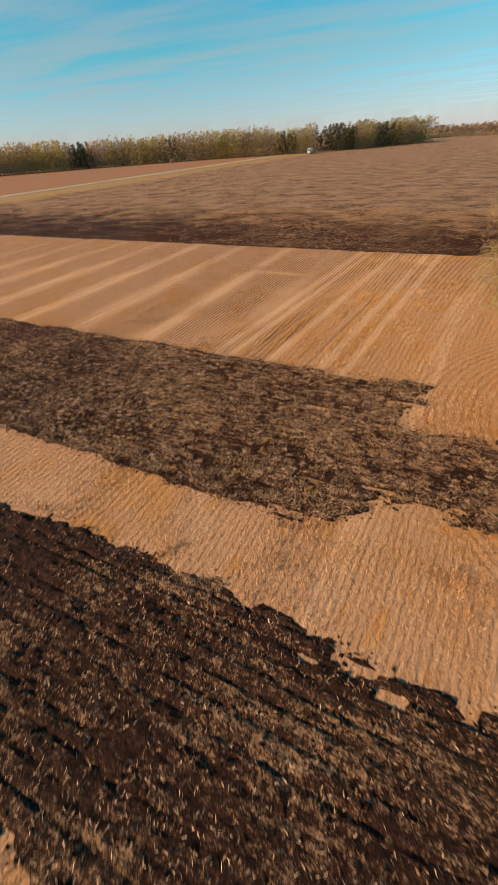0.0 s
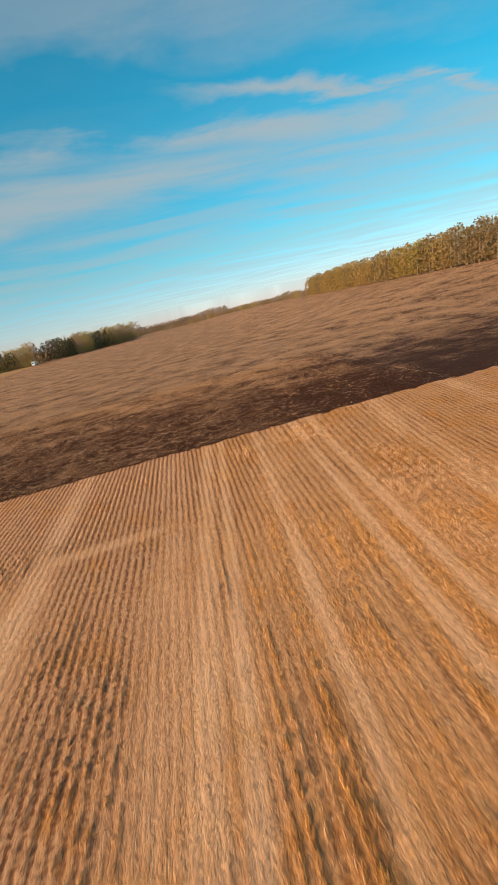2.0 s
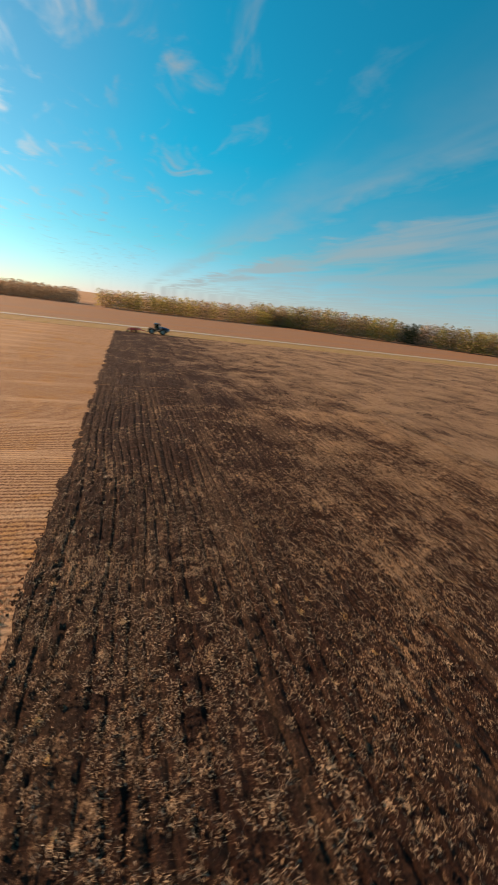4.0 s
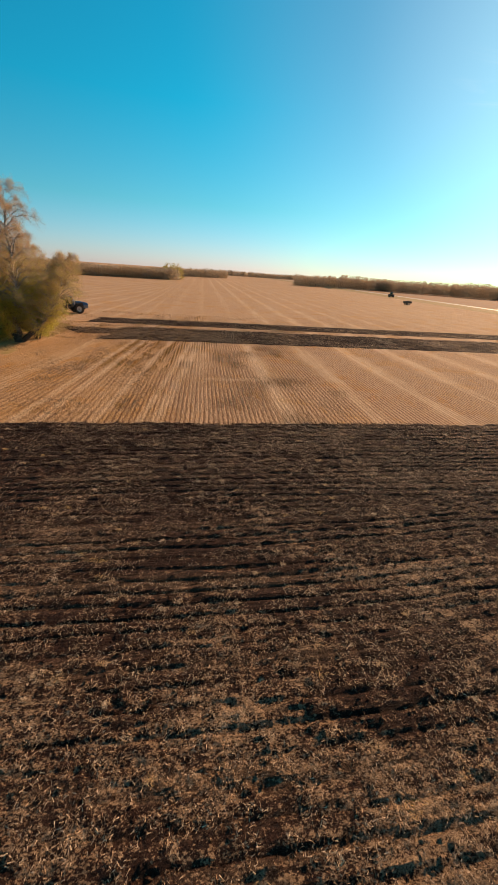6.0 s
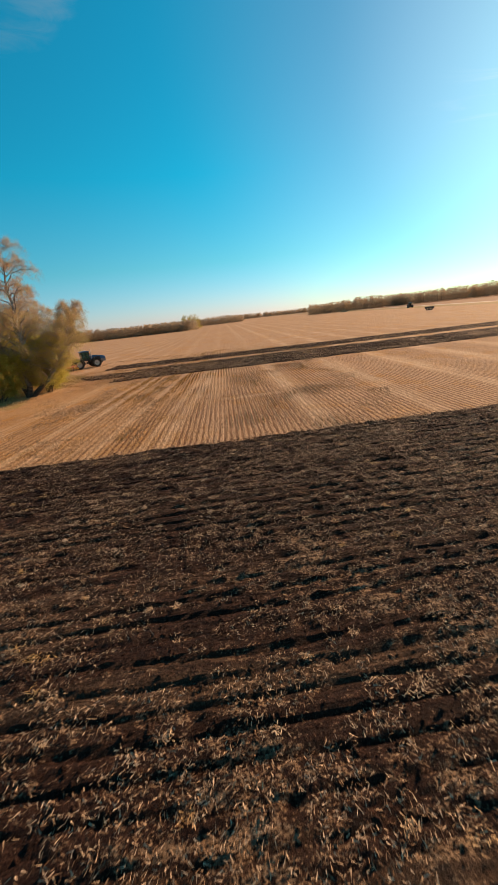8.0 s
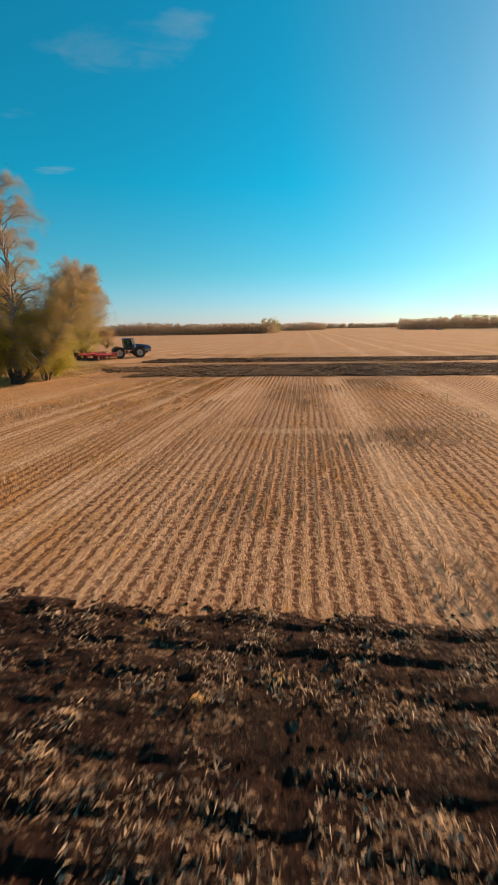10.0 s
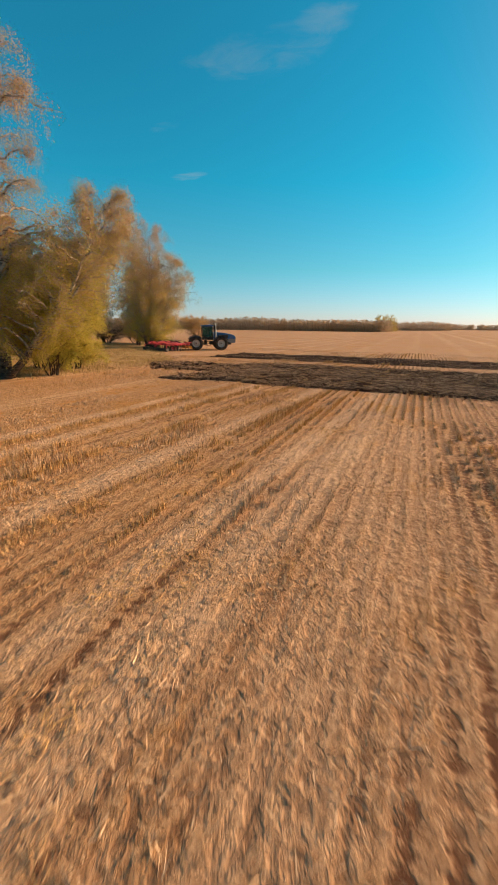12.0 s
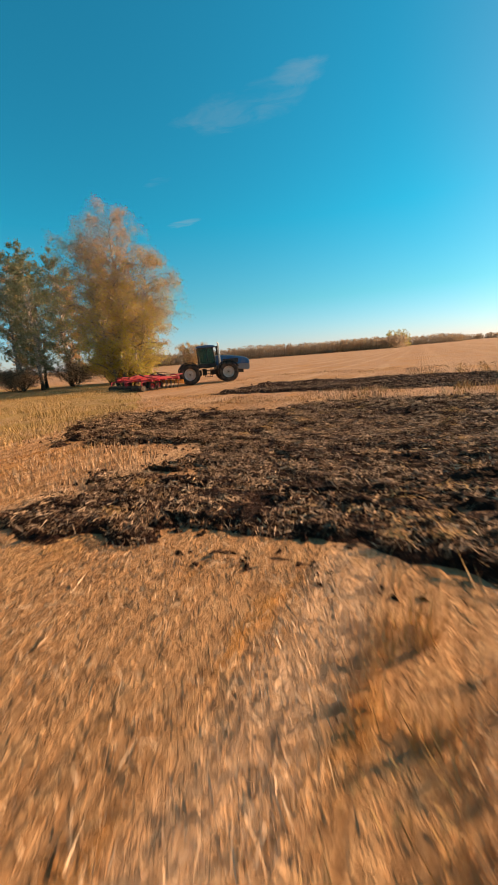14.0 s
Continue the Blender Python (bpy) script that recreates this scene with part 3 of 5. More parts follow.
def leaf_tris(centres, size, rng, hang=0.0):
    """Small pointed leaves round the given places."""
    n = len(centres)
    a = rng.normal(size=(n, 3))
    a[:, 2] -= hang
    a /= np.linalg.norm(a, axis=1, keepdims=True)
    b = np.cross(a, rng.normal(size=(n, 3)))
    b /= np.linalg.norm(b, axis=1, keepdims=True) + 1e-9
    s = size * rng.uniform(0.6, 1.3, (n, 1))
    tri = np.stack([centres - a * s, centres + a * s * 0.6 + b * s * 0.75, centres + a * s * 0.6 - b * s * 0.75], 1)
    return tri.reshape(-1, 3), np.arange(3 * n).reshape(n, 3)


def stem_line(rng, start, end, bow, wobble, n):
    t = np.linspace(0, 1, n)[:, None]
    line = np.asarray(start) * (1 - t) + np.asarray(end) * t
    line += np.asarray(bow) * (4 * t * (1 - t))
    line[1:-1] += rng.normal(size=(n - 2, 3)) * wobble
    return line


def tree(name, label, stems, spread, low, leaves, leaf_mats, bark, seed, leaf_size=0.13, droop=0.5, limbs=26, leaf_share=None, category="tree", shape=1.0):
    """A tree of one or more stems: (base, top, foot radius, bow). Crown parts by leaf material."""
    rng = np.random.RandomState(seed)
    leaves = int(leaves * 0.86)
    ob = new(name)
    ob.location = stems[0][0]
    origin = np.array(stems[0][0], float)
    bole, boughs, spots = Soup(), Soup(), []
    for base, top, foot, bow, *wider in stems:
        wide = spread * (wider[0] if wider else 1.0)
        base, top = np.array(base, float) - origin, np.array(top, float) - origin
        line = stem_line(rng, base - [0, 0, 0.15], top, bow, 0.03 + 0.006 * (top[2] - base[2]), 14)
        t = np.linspace(0, 1, 14)
        bole.add(*tube(line, foot * (1 - 0.92 * t) * (1 + 0.5 * np.exp(-t * 22)), 9))
        tall = top[2] - base[2]
        for k in range(limbs):
            q = low + (0.97 - low) * (k + rng.rand()) / limbs
            p = np.array([np.interp(q, t, line[:, c]) for c in range(3)])
            turn = k * 2.4 + rng.rand() * 1.2
            reach = wide * (0.30 + 0.95 * math.sin(math.pi * min(1, 0.80 * (1 - (q - low) / (1.02 - low)) ** shape))) * rng.uniform(0.65, 1.15)
            rise = reach * rng.uniform(0.35, 0.9) * (1.15 - 0.5 * q)
            tip = p + np.array([math.cos(turn) * reach, math.sin(turn) * reach, rise])
            limb = stem_line(rng, p, tip, (0, 0, 0.12 * reach), 0.04 * reach, 7)
            limb[-2:, 2] -= droop * reach * np.array([0.06, 0.2])
            boughs.add(*tube(limb, foot * 0.44 * (1.12 - q) * np.linspace(1, 0.25, 7) + 0.010, 5))
            for j in range(8):
                s = rng.uniform(0.25, 1.0)
                o = np.array([np.interp(s, np.linspace(0, 1, 7), limb[:, c]) for c in range(3)])
                d = rng.normal(size=3) * [1, 1, 0.6] + np.array([math.cos(turn), math.sin(turn), 0.25])
                d = d / np.linalg.norm(d) * reach * rng.uniform(0.22, 0.5)
                twig = stem_line(rng, o, o + d, (0, 0, 0.08), 0.03 * reach, 5)
                twig[:, 2] -= droop * 0.5 * np.linspace(0, 1, 5) ** 2 * reach * 0.5
                boughs.add(*tube(twig[::2], (0.016, 0.010, 0.005), 3))
                spots.append(twig)
    spots = np.array(spots)
    pick = rng.randint(0, len(spots), leaves)
    along = rng.uniform(0.15, 1.05, leaves)
    lo = np.clip((along * 4).astype(int), 0, 3)
    part_way = (along * 4 - lo)[:, None]
    where = spots[pick, lo] * (1 - part_way) + spots[pick, lo + 1] * part_way
    where += rng.normal(size=(leaves, 3)) * [0.20, 0.20, 0.28] * (spread / 3.0)
    where = where[where[:, 2] > 0.25]
    trunk = new("trunk", bole.mesh("trunk", [bark], True))
    trunk.parent = ob
    branch = new("branchwork", boughs.mesh("branchwork", [bark], True))
    branch.parent = ob
    v, f = leaf_tris(where, leaf_size * 1.25, rng, droop)
    high = where[:, 2].max()
    share = leaf_share or (lambda h: 0.5)
    index = (rng.rand(len(f)) < np.array([share(h) for h in where[:, 2] / high])).astype(int)
    crown = new("crown", mesh_from("crown", v, f, leaf_mats, index))
    crown.parent = ob
    return tagged(ob, label, category)


LOWGREEN = lambda h: 0.85 - 0.75 * min(1, h * 1.5)
tree("birch_tree", "tall old birch with forked white trunk and thinning autumn leaves",
     [((-25.3, 29.6, 0), (-24.8, 31.4, 19.0), 0.34, (0.5, -0.2, 0), 1.1), ((-25.1, 29.5, 0), (-28.6, 29.8, 16.5), 0.24, (-0.5, 0.4, 0), 0.9), ((-24.9, 29.4, 0), (-18.6, 34.2, 11.2), 0.22, (1.2, -1.2, -1.0), 1.0), ((-25.0, 29.9, 0), (-19.6, 36.2, 10.4), 0.18, (0.6, -0.8, -0.6), 0.8)],
     2.7, 0.14, 300000, [LEAF_RUST, LEAF_GREEN], BARK_PALE, 3, 0.032, 0.7, 56, LOWGREEN, shape=0.8)
tree("birch_tree", "broad golden birch with full autumn crown",
     [((-37.3, 62.6, 0), (-36.9, 63.0, 16.8), 0.28, (0.2, 0, 0)), ((-36.7, 63.2, 0), (-34.4, 64.6, 12.6), 0.19, (0.3, 0.2, 0)), ((-37.8, 62.2, 0), (-39.0, 61.2, 14.0), 0.19, (-0.3, 0, 0))],
     3.3, 0.05, 105000, [LEAF_RUST, LEAF_GREEN], BARK_PALE, 5, 0.048, 0.7, 64, lambda h: 1.0 - 1.15 * h, shape=0.75)
tree("birch_tree", "golden birch at the end of the grove",
     [((-46.0, 74.0, 0), (-45.8, 74.4, 13.2), 0.24, (0.2, 0, 0)), ((-45.0, 75.0, 0), (-44.0, 75.6, 10.8), 0.17, (0.2, 0, 0))],
     3.0, 0.06, 36000, [LEAF_RUST, LEAF_GOLD], BARK_DARK, 8, 0.08, 0.5, 36, lambda h: 0.75 - 0.6 * h, shape=0.8)
tree("birch_tree", "rusty birch beside the broad golden one",
     [((-43.6, 67.4, 0), (-43.2, 67.8, 13.6), 0.22, (0.2, 0, 0)), ((-42.8, 66.8, 0), (-41.6, 66.8, 10.6), 0.16, (0.2, 0, 0))],
     2.7, 0.06, 36000, [LEAF_RUST, LEAF_GOLD], BARK_PALE, 9, 0.075, 0.5, 34, lambda h: 0.8 - 0.65 * h, shape=0.8)
for k, (x, y, h) in enumerate(((-61.0, 68.4, 20.0), (-64.0, 65.4, 19.0), (-57.6, 69.6, 19.4), (-67.5, 61.0, 20.5), (-54.4, 66.4, 17.5), (-55.4, 72.0, 18.6), (-69.5, 66.0, 20.0))):
    tree("aspen_tree", "slim grey-green aspen with pale trunks and sparse leaves",
         [((x, y, 0), (x - 0.4, y + 0.3, h), 0.20, (0.15, 0, 0)), ((x + 0.8, y - 0.6, 0), (x + 1.5, y - 0.8, h * 0.9), 0.16, (0.1, 0.1, 0))],
         2.2, 0.14, 10500, [LEAF_DARK, LEAF_OLIVE], BARK_PALE, 11 + k, 0.088, 0.2, 32, lambda h: 0.15)
for k, (x, y, h) in enumerate(((-80.0, 84.0, 23.0), (-74.0, 90.0, 21.5), (-88.0, 80.0, 24.0))):
    tree("birch_tree", "rusty birch rising behind the grey-green aspens",
         [((x, y, 0), (x + 0.3, y + 0.3, h), 0.24, (0.2, 0, 0)), ((x + 0.9, y - 0.5, 0), (x + 2.0, y - 0.8, h * 0.85), 0.17, (0.1, 0.1, 0))],
         3.0, 0.12, 20000, [LEAF_RUST, LEAF_GOLD], BARK_PALE, 91 + k, 0.11, 0.5, 30, lambda h: 0.6 - 0.4 * h, shape=0.8)
tree("birch_tree", "rust-brown birch standing behind the forked one",
     [((-31.5, 24.0, 0), (-32.0, 24.4, 15.5), 0.24, (0.2, 0.1, 0)), ((-30.8, 23.2, 0), (-29.4, 22.4, 12.0), 0.17, (0.2, -0.1, 0))],
     2.7, 0.10, 30000, [LEAF_RUST, LEAF_GREEN], BARK_PALE, 16, 0.075, 0.5, 34, LOWGREEN)
tree("birch_tree", "rust-brown birch deep in the grove",
     [((-35.5, 35.5, 0), (-36.0, 36.0, 15.0), 0.24, (0.2, 0.1, 0)), ((-34.6, 36.2, 0), (-33.0, 37.2, 12.0), 0.17, (0.2, -0.1, 0))],
     2.6, 0.10, 30000, [LEAF_RUST, LEAF_GREEN], BARK_DARK, 17, 0.08, 0.5, 34, LOWGREEN)


def bush(label, at, tall, wide, leaves, mats, seed, share=None, leaf=0.058):
    rng = np.random.RandomState(seed)
    stems = []
    for k in range(7):
        a = k * 0.9 + rng.rand()
        top = (at[0] + math.cos(a) * wide * rng.uniform(0.35, 0.9), at[1] + math.sin(a) * wide * rng.uniform(0.35, 0.9), tall * rng.uniform(0.65, 1.0))
        foot = (at[0] + math.cos(a) * 0.25, at[1] + math.sin(a) * 0.25, 0)
        stems.append((foot, top, 0.05, (0, 0, 0.3)))
    return tree("willow_bush", label, stems, wide * 0.72, 0.03, leaves, mats, BARK_DARK, seed, leaf, 0.5, 11, share, "bush")


bush("yellow-green willow bush at the foot of the forked birch", (-23.6, 32.2), 6.8, 2.7, 76000, [LEAF_GREEN, LEAF_GOLD], 21, lambda h: 0.35 * h, 0.040)
bush("yellow-green willow bush at the foot of the forked birch", (-25.0, 35.6), 8.2, 2.8, 70000, [LEAF_GREEN, LEAF_GOLD], 22, lambda h: 0.3, 0.042)
bush("olive willow bush under the birches", (-27.6, 27.4), 6.6, 3.1, 44000, [LEAF_GREEN, LEAF_GOLD], 23, lambda h: 0.2)
bush("olive willow bush under the birches", (-27.8, 34.6), 8.6, 3.1, 40000, [LEAF_GREEN, LEAF_GOLD], 24, lambda h: 0.4)
bush("golden willow bush beside the broad birch", (-38.4, 63.8), 4.6, 2.0, 20000, [LEAF_GREEN, LEAF_GOLD], 25, lambda h: 0.6)
bush("golden willow bush beside the broad birch", (-43.0, 71.4), 4.2, 2.2, 18000, [LEAF_GOLD, LEAF_GREEN], 26, lambda h: 0.4)
bush("rust-brown half-bare shrub at the grove's edge", (-56.0, 64.5), 1.9, 3.4, 8000, [LEAF_RUST, LEAF_BROWN], 28, lambda h: 0.2)

for k, (x, y, tall) in enumerate(((-60.0, 66.0, 2.4), (-64.5, 62.5, 2.8), (-52.5, 70.0, 2.2), (-50.0, 74.5, 2.6), (-69.0, 58.5, 2.6))):
    bush("tangled rust-brown thicket under the aspens", (x, y), tall, 3.4, 7000, [LEAF_RUST, LEAF_BROWN], 101 + k, lambda h: 0.35)
bush("round tan bush standing alone beyond the grove", (-50.0, 99.0), 5.6, 3.2, 16000, [LEAF_RUST, LEAF_GOLD], 29, lambda h: 0.4)


def woods(label, line, depth, tall, step, mats, seed, leaf=0.62, dense=84, bark=None, firs=0.0, slim=0.22):
    """A far belt of woodland along a line of places: crowns of many leaves on thin stems, some of them dark firs."""
    rng = np.random.RandomState(seed)
    line = np.array(line, float)
    seg = np.linalg.norm(np.diff(line, axis=0), axis=1)
    run = np.r_[0, np.cumsum(seg)]
    rows = max(2, int(depth / 5))
    verts, faces, index, n = [], [], [], 0
    step *= 0.72
    for d in np.arange(0, run[-1], step):
        for r in range(rows):
            q = d + rng.uniform(-1, 1) * step
            x, y = np.interp(q, run, line[:, 0]), np.interp(q, run, line[:, 1])
            k = min(len(seg) - 1, max(0, np.searchsorted(run, q) - 1))
            way = (line[k + 1] - line[k]) / seg[k]
            off = (r + rng.rand() * 0.9) * depth / rows
            x, y = x - way[1] * off, y + way[0] * off
            fir = value_noise(x, y, 24.0, 4) < firs
            h = tall * rng.uniform(0.80, 1.06) * (0.8 if r == 0 else 1.0) * (0.85 + 0.3 * value_noise(x, y, 38.0, 1))
            h *= 0.9 if fir else 1.0
            w = h * rng.uniform(0.8, 1.25) * slim + 0.5
            z0 = float(land(x, y))
            m = dense
            u = rng.rand(m)
            prof = (1.05 - u ** 1.6) * 1.2 if fir else np.sqrt(np.clip(1 - np.abs(1.25 * u - 0.30) ** 2.2, 0.02, 1))
            a = rng.rand(m) * 2 * math.pi
            rad = w * 1.15 * prof * np.sqrt(rng.rand(m))
            c = np.stack([x + np.cos(a) * rad, y + np.sin(a) * rad, z0 + h * (0.05 + 0.95 * u)], 1)
            v, f = leaf_tris(c, leaf, rng, 0.8)
            verts.append(v)
            faces.append(f + n)
            n += len(v)
            tone = int(value_noise(x * 1.0, y * 1.0, 13.0, 2) * len(mats) * 0.999) if rng.rand() < 0.75 else rng.randint(len(mats))
            index += [len(mats) + 1 if fir else tone] * len(f)
            tv, tf = tube([(x, y, z0 - 0.2), (x + rng.normal() * 0.3, y, z0 + h * 0.92)], [0.10, 0.03], 3)
            tf = np.concatenate([tf[:, :3], tf[:, [0, 2, 3]]])
            verts.append(tv)
            faces.append(tf + n)
            n += len(tv)
            index += [len(mats)] * len(tf)
    ob = new("woodland", mesh_from("woodland", np.concatenate(verts), np.concatenate(faces), mats + [bark or BARK_DARK, LEAF_FIR], index))
    return tagged(ob, label, "woodland", kind="stuff")


AUTUMN = [LEAF_OLIVE, LEAF_YOUNG, LEAF_HAZEL, LEAF_YOUNG]
DULL = [LEAF_HAZED, LEAF_HAZED, LEAF_HAZEL]
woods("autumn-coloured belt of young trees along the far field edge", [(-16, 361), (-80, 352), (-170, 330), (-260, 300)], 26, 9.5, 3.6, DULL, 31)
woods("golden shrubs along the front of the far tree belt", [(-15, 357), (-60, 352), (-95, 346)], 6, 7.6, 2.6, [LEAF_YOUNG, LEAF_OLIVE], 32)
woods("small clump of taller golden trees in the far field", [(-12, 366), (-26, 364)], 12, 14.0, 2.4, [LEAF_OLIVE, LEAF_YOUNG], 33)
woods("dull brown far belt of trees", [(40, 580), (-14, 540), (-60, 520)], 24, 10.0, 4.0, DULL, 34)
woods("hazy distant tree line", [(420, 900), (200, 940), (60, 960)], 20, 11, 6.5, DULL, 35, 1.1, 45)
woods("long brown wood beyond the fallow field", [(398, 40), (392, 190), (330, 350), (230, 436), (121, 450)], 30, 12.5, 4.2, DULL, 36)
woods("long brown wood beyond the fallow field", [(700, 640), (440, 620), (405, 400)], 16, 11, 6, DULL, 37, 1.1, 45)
woods("olive and brown wood beyond the fallow field", [(520, -420), (430, -230), (372, -80), (364, 20)], 26, 14, 4.2, AUTUMN, 38)
woods("bright autumn wood at the southern end of the fields", [(47, -500), (122, -385), (203, -350), (258, -312), (308, -268), (350, -215), (420, -150)], 30, 20.5, 4.2, AUTUMN, 39, 0.62, 110, BARK_PALE, 0.24, 0.18)
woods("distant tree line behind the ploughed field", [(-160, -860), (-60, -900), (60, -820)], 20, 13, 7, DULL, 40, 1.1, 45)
woods("pale birch shelter belt on the rise by the ploughed field", [(-150, -20), (-141, -110), (-137, -200), (-139, -272)], 18, 15.0, 2.6, [LEAF_BIRCH, LEAF_OLIVE, LEAF_BIRCH, LEAF_YOUNG], 41, 0.54, 190, BARK_PALE, 0.0, 0.25)
woods("low scrub along the crest of the ploughed field", [(-137, -282), (-132, -350), (-112, -470), (-60, -620), (20, -700), (60, -640)], 12, 6.5, 3.4, [LEAF_BIRCH, LEAF_OLIVE, LEAF_HAZED], 42, 0.5, 60, BARK_PALE)


# ---- machine materials ----
BLUE = plain("blue_paint", (0.002, 0.115, 0.29), 0.35, 0.0, 0.25, 2.0, coat=0.4)
RED = plain("red_paint", (0.44, 0.007, 0.028), 0.45, 0.0, 0.25, 2.0, coat=0.2)
YELLOW = plain("worn_yellow_steel", (0.62, 0.30, 0.02), 0.5, 0.0, 0.3, 3.0)
CREAM = plain("cream_rim_paint", (0.52, 0.48, 0.42), 0.45, 0.0, 0.35, 3.0)
RUBBER = plain("dusty_rubber", (0.022, 0.021, 0.020), 0.85, 0.0, 0.40, 2.5, 0.4, 0.3)
BLACK = plain("black_plastic", (0.014, 0.014, 0.014), 0.62, 0.0, 0.25, 3.0)
GREY = plain("grey_steel", (0.24, 0.24, 0.25), 0.45, 0.5, 0.3, 3.0)
DARKSTEEL = plain("dark_steel", (0.06, 0.055, 0.052), 0.5, 0.6, 0.5, 3.0)
CHROME = plain("bright_steel", (0.62, 0.61, 0.60), 0.28, 0.9, 0.15, 3.0)
WHITE = plain("white_paint", (0.78, 0.78, 0.76), 0.4, 0.0, 0.15, 1.0)
PALEBLUE = plain("light_blue_tarpaulin", (0.46, 0.63, 0.76), 0.55, 0.0, 0.2, 0.8)
LAMP = plain("clear_lamp_lens", (0.75, 0.76, 0.74), 0.15, 0.0, 0.05)


def glass_material():
    k = Mat("tinted_glass", 0.05, 0.0, (0.30, 0.46, 0.38), 0.5)
    k.b.inputs["Transmission Weight"].default_value = 0.92
    k.b.inputs["IOR"].default_value = 1.1
    return k.m


GLASS = glass_material()


def part(name, bm, material, parent, label=""):
    me = bpy.data.meshes.new(name)
    bmesh.ops.recalc_face_normals(bm, faces=bm.faces)
    bm.to_mesh(me)
    bm.free()
    me.materials.append(material)
    ob = new(name, me)
    ob.parent = parent
    return tagged(ob, label)


def box(bm, c, s, bevel=0.0, turn=None):
    m = Matrix.Translation(c) @ (turn.to_4x4() if turn else Matrix()) @ Matrix.Diagonal((*s, 1))
    made = bmesh.ops.create_cube(bm, size=1.0, matrix=m)["verts"]
    if bevel:
        edges = list({e for v in made for e in v.link_edges})
        bmesh.ops.bevel(bm, geom=edges, offset=bevel, segments=2, affect="EDGES", profile=0.6)
    return bm


def rod(bm, a, b, r, r2=None, seg=12):
    a, b = Vector(a), Vector(b)
    d = b - a
    m = Matrix.Translation((a + b) / 2) @ d.to_track_quat("Z", "Y").to_matrix().to_4x4()
    bmesh.ops.create_cone(bm, cap_ends=True, segments=seg, radius1=r, radius2=r if r2 is None else r2, depth=d.length, matrix=m)
    return bm


def beam(bm, a, b, w, h, bevel=0.012):
    a, b = Vector(a), Vector(b)
    d = b - a
    q = d.to_track_quat("X", "Z").to_matrix()
    return box(bm, (a + b) / 2, (d.length, w, h), bevel, q)


def sheet(bm, outline, y0, y1, bevel=0.0):
    """A plate or body with the given outline (x, z), from y0 to y1."""
    vs = [bm.verts.new((x, y0, z)) for x, z in outline]
    f = bm.faces.new(vs)
    made = bmesh.ops.extrude_face_region(bm, geom=[f])["geom"]
    moved = [g for g in made if isinstance(g, bmesh.types.BMVert)]
    bmesh.ops.translate(bm, vec=(0, y1 - y0, 0), verts=moved)
    if bevel:
        edges = list({e for v in vs + moved for e in v.link_edges})
        bmesh.ops.bevel(bm, geom=edges, offset=bevel, segments=2, affect="EDGES", profile=0.6)
    return bm


def lathe(bm, profile, seg, centre=(0, 0, 0)):
    """Turns a profile of (radius, y) round the y axis."""
    rings = []
    for k in range(seg):
        a = 2 * math.pi * k / seg
        rings.append([bm.verts.new((centre[0] + r * math.cos(a), centre[1] + y, centre[2] + r * math.sin(a))) for r, y in profile])
    for k in range(seg):
        p, q = rings[k], rings[(k + 1) % seg]
        for i in range(len(profile) - 1):
            bm.faces.new((p[i], q[i], q[i + 1], p[i + 1]))
    return bm


def wheel(parent, at, radius, width, side, lugs=22, rim_mat=None):
    """A lugged tyre with its rim and hub; side: +1 faces +y."""
    x, y, z = at
    bm = bmesh.new()
    r, w = radius, width / 2
    lathe(bm, [(r * 0.56, -w * 0.8), (r * 0.72, -w), (r * 0.88, -w * 0.98), (r * 0.95, -w * 0.75), (r * 0.955, 0), (r * 0.95, w * 0.75), (r * 0.88, w * 0.98), (r * 0.72, w), (r * 0.56, w * 0.8)], 40, at)
    for k in range(lugs):
        for s in (-1, 1):
            a = 2 * math.pi * (k + 0.25 * s) / lugs
            turn = Euler((0, -a, 0)).to_matrix() @ Euler((0, 0, 0)).to_matrix()
            c = Vector((x, y + s * w * 0.5, z)) + Vector((math.cos(a), 0, math.sin(a))) * r * 0.965
            box(bm, c, (r * 0.075, w * 1.05, r * 0.085), 0.0, turn @ Euler((s * 0.55, 0, 0)).to_matrix())
    tyre = part("wheel", bm, RUBBER, parent, "large lugged black tyre, dusty")
    bm = bmesh.new()
    f = side * w
    lathe(bm, [(r * 0.58, f * 0.82), (r * 0.54, f * 0.70), (r * 0.50, f * 0.30), (r * 0.30, f * 0.22), (r * 0.22, f * 0.42), (0.001, f * 0.42)], 32, at)
    part("rim", bm, rim_mat or CREAM, tyre, "cream painted steel rim")
    bm = bmesh.new()
    for k in range(8):
        a = 2 * math.pi * k / 8
        q = Vector((x + math.cos(a) * r * 0.15, y + f * 0.42, z + math.sin(a) * r * 0.15))
        rod(bm, q, q + Vector((0, side * 0.03, 0)), r * 0.018, seg=6)
    rod(bm, (x, y + f * 0.40, z), (x, y + f * 0.62, z), r * 0.09, r * 0.07, 14)
    part("hub", bm, DARKSTEEL, tyre)
    return tyre


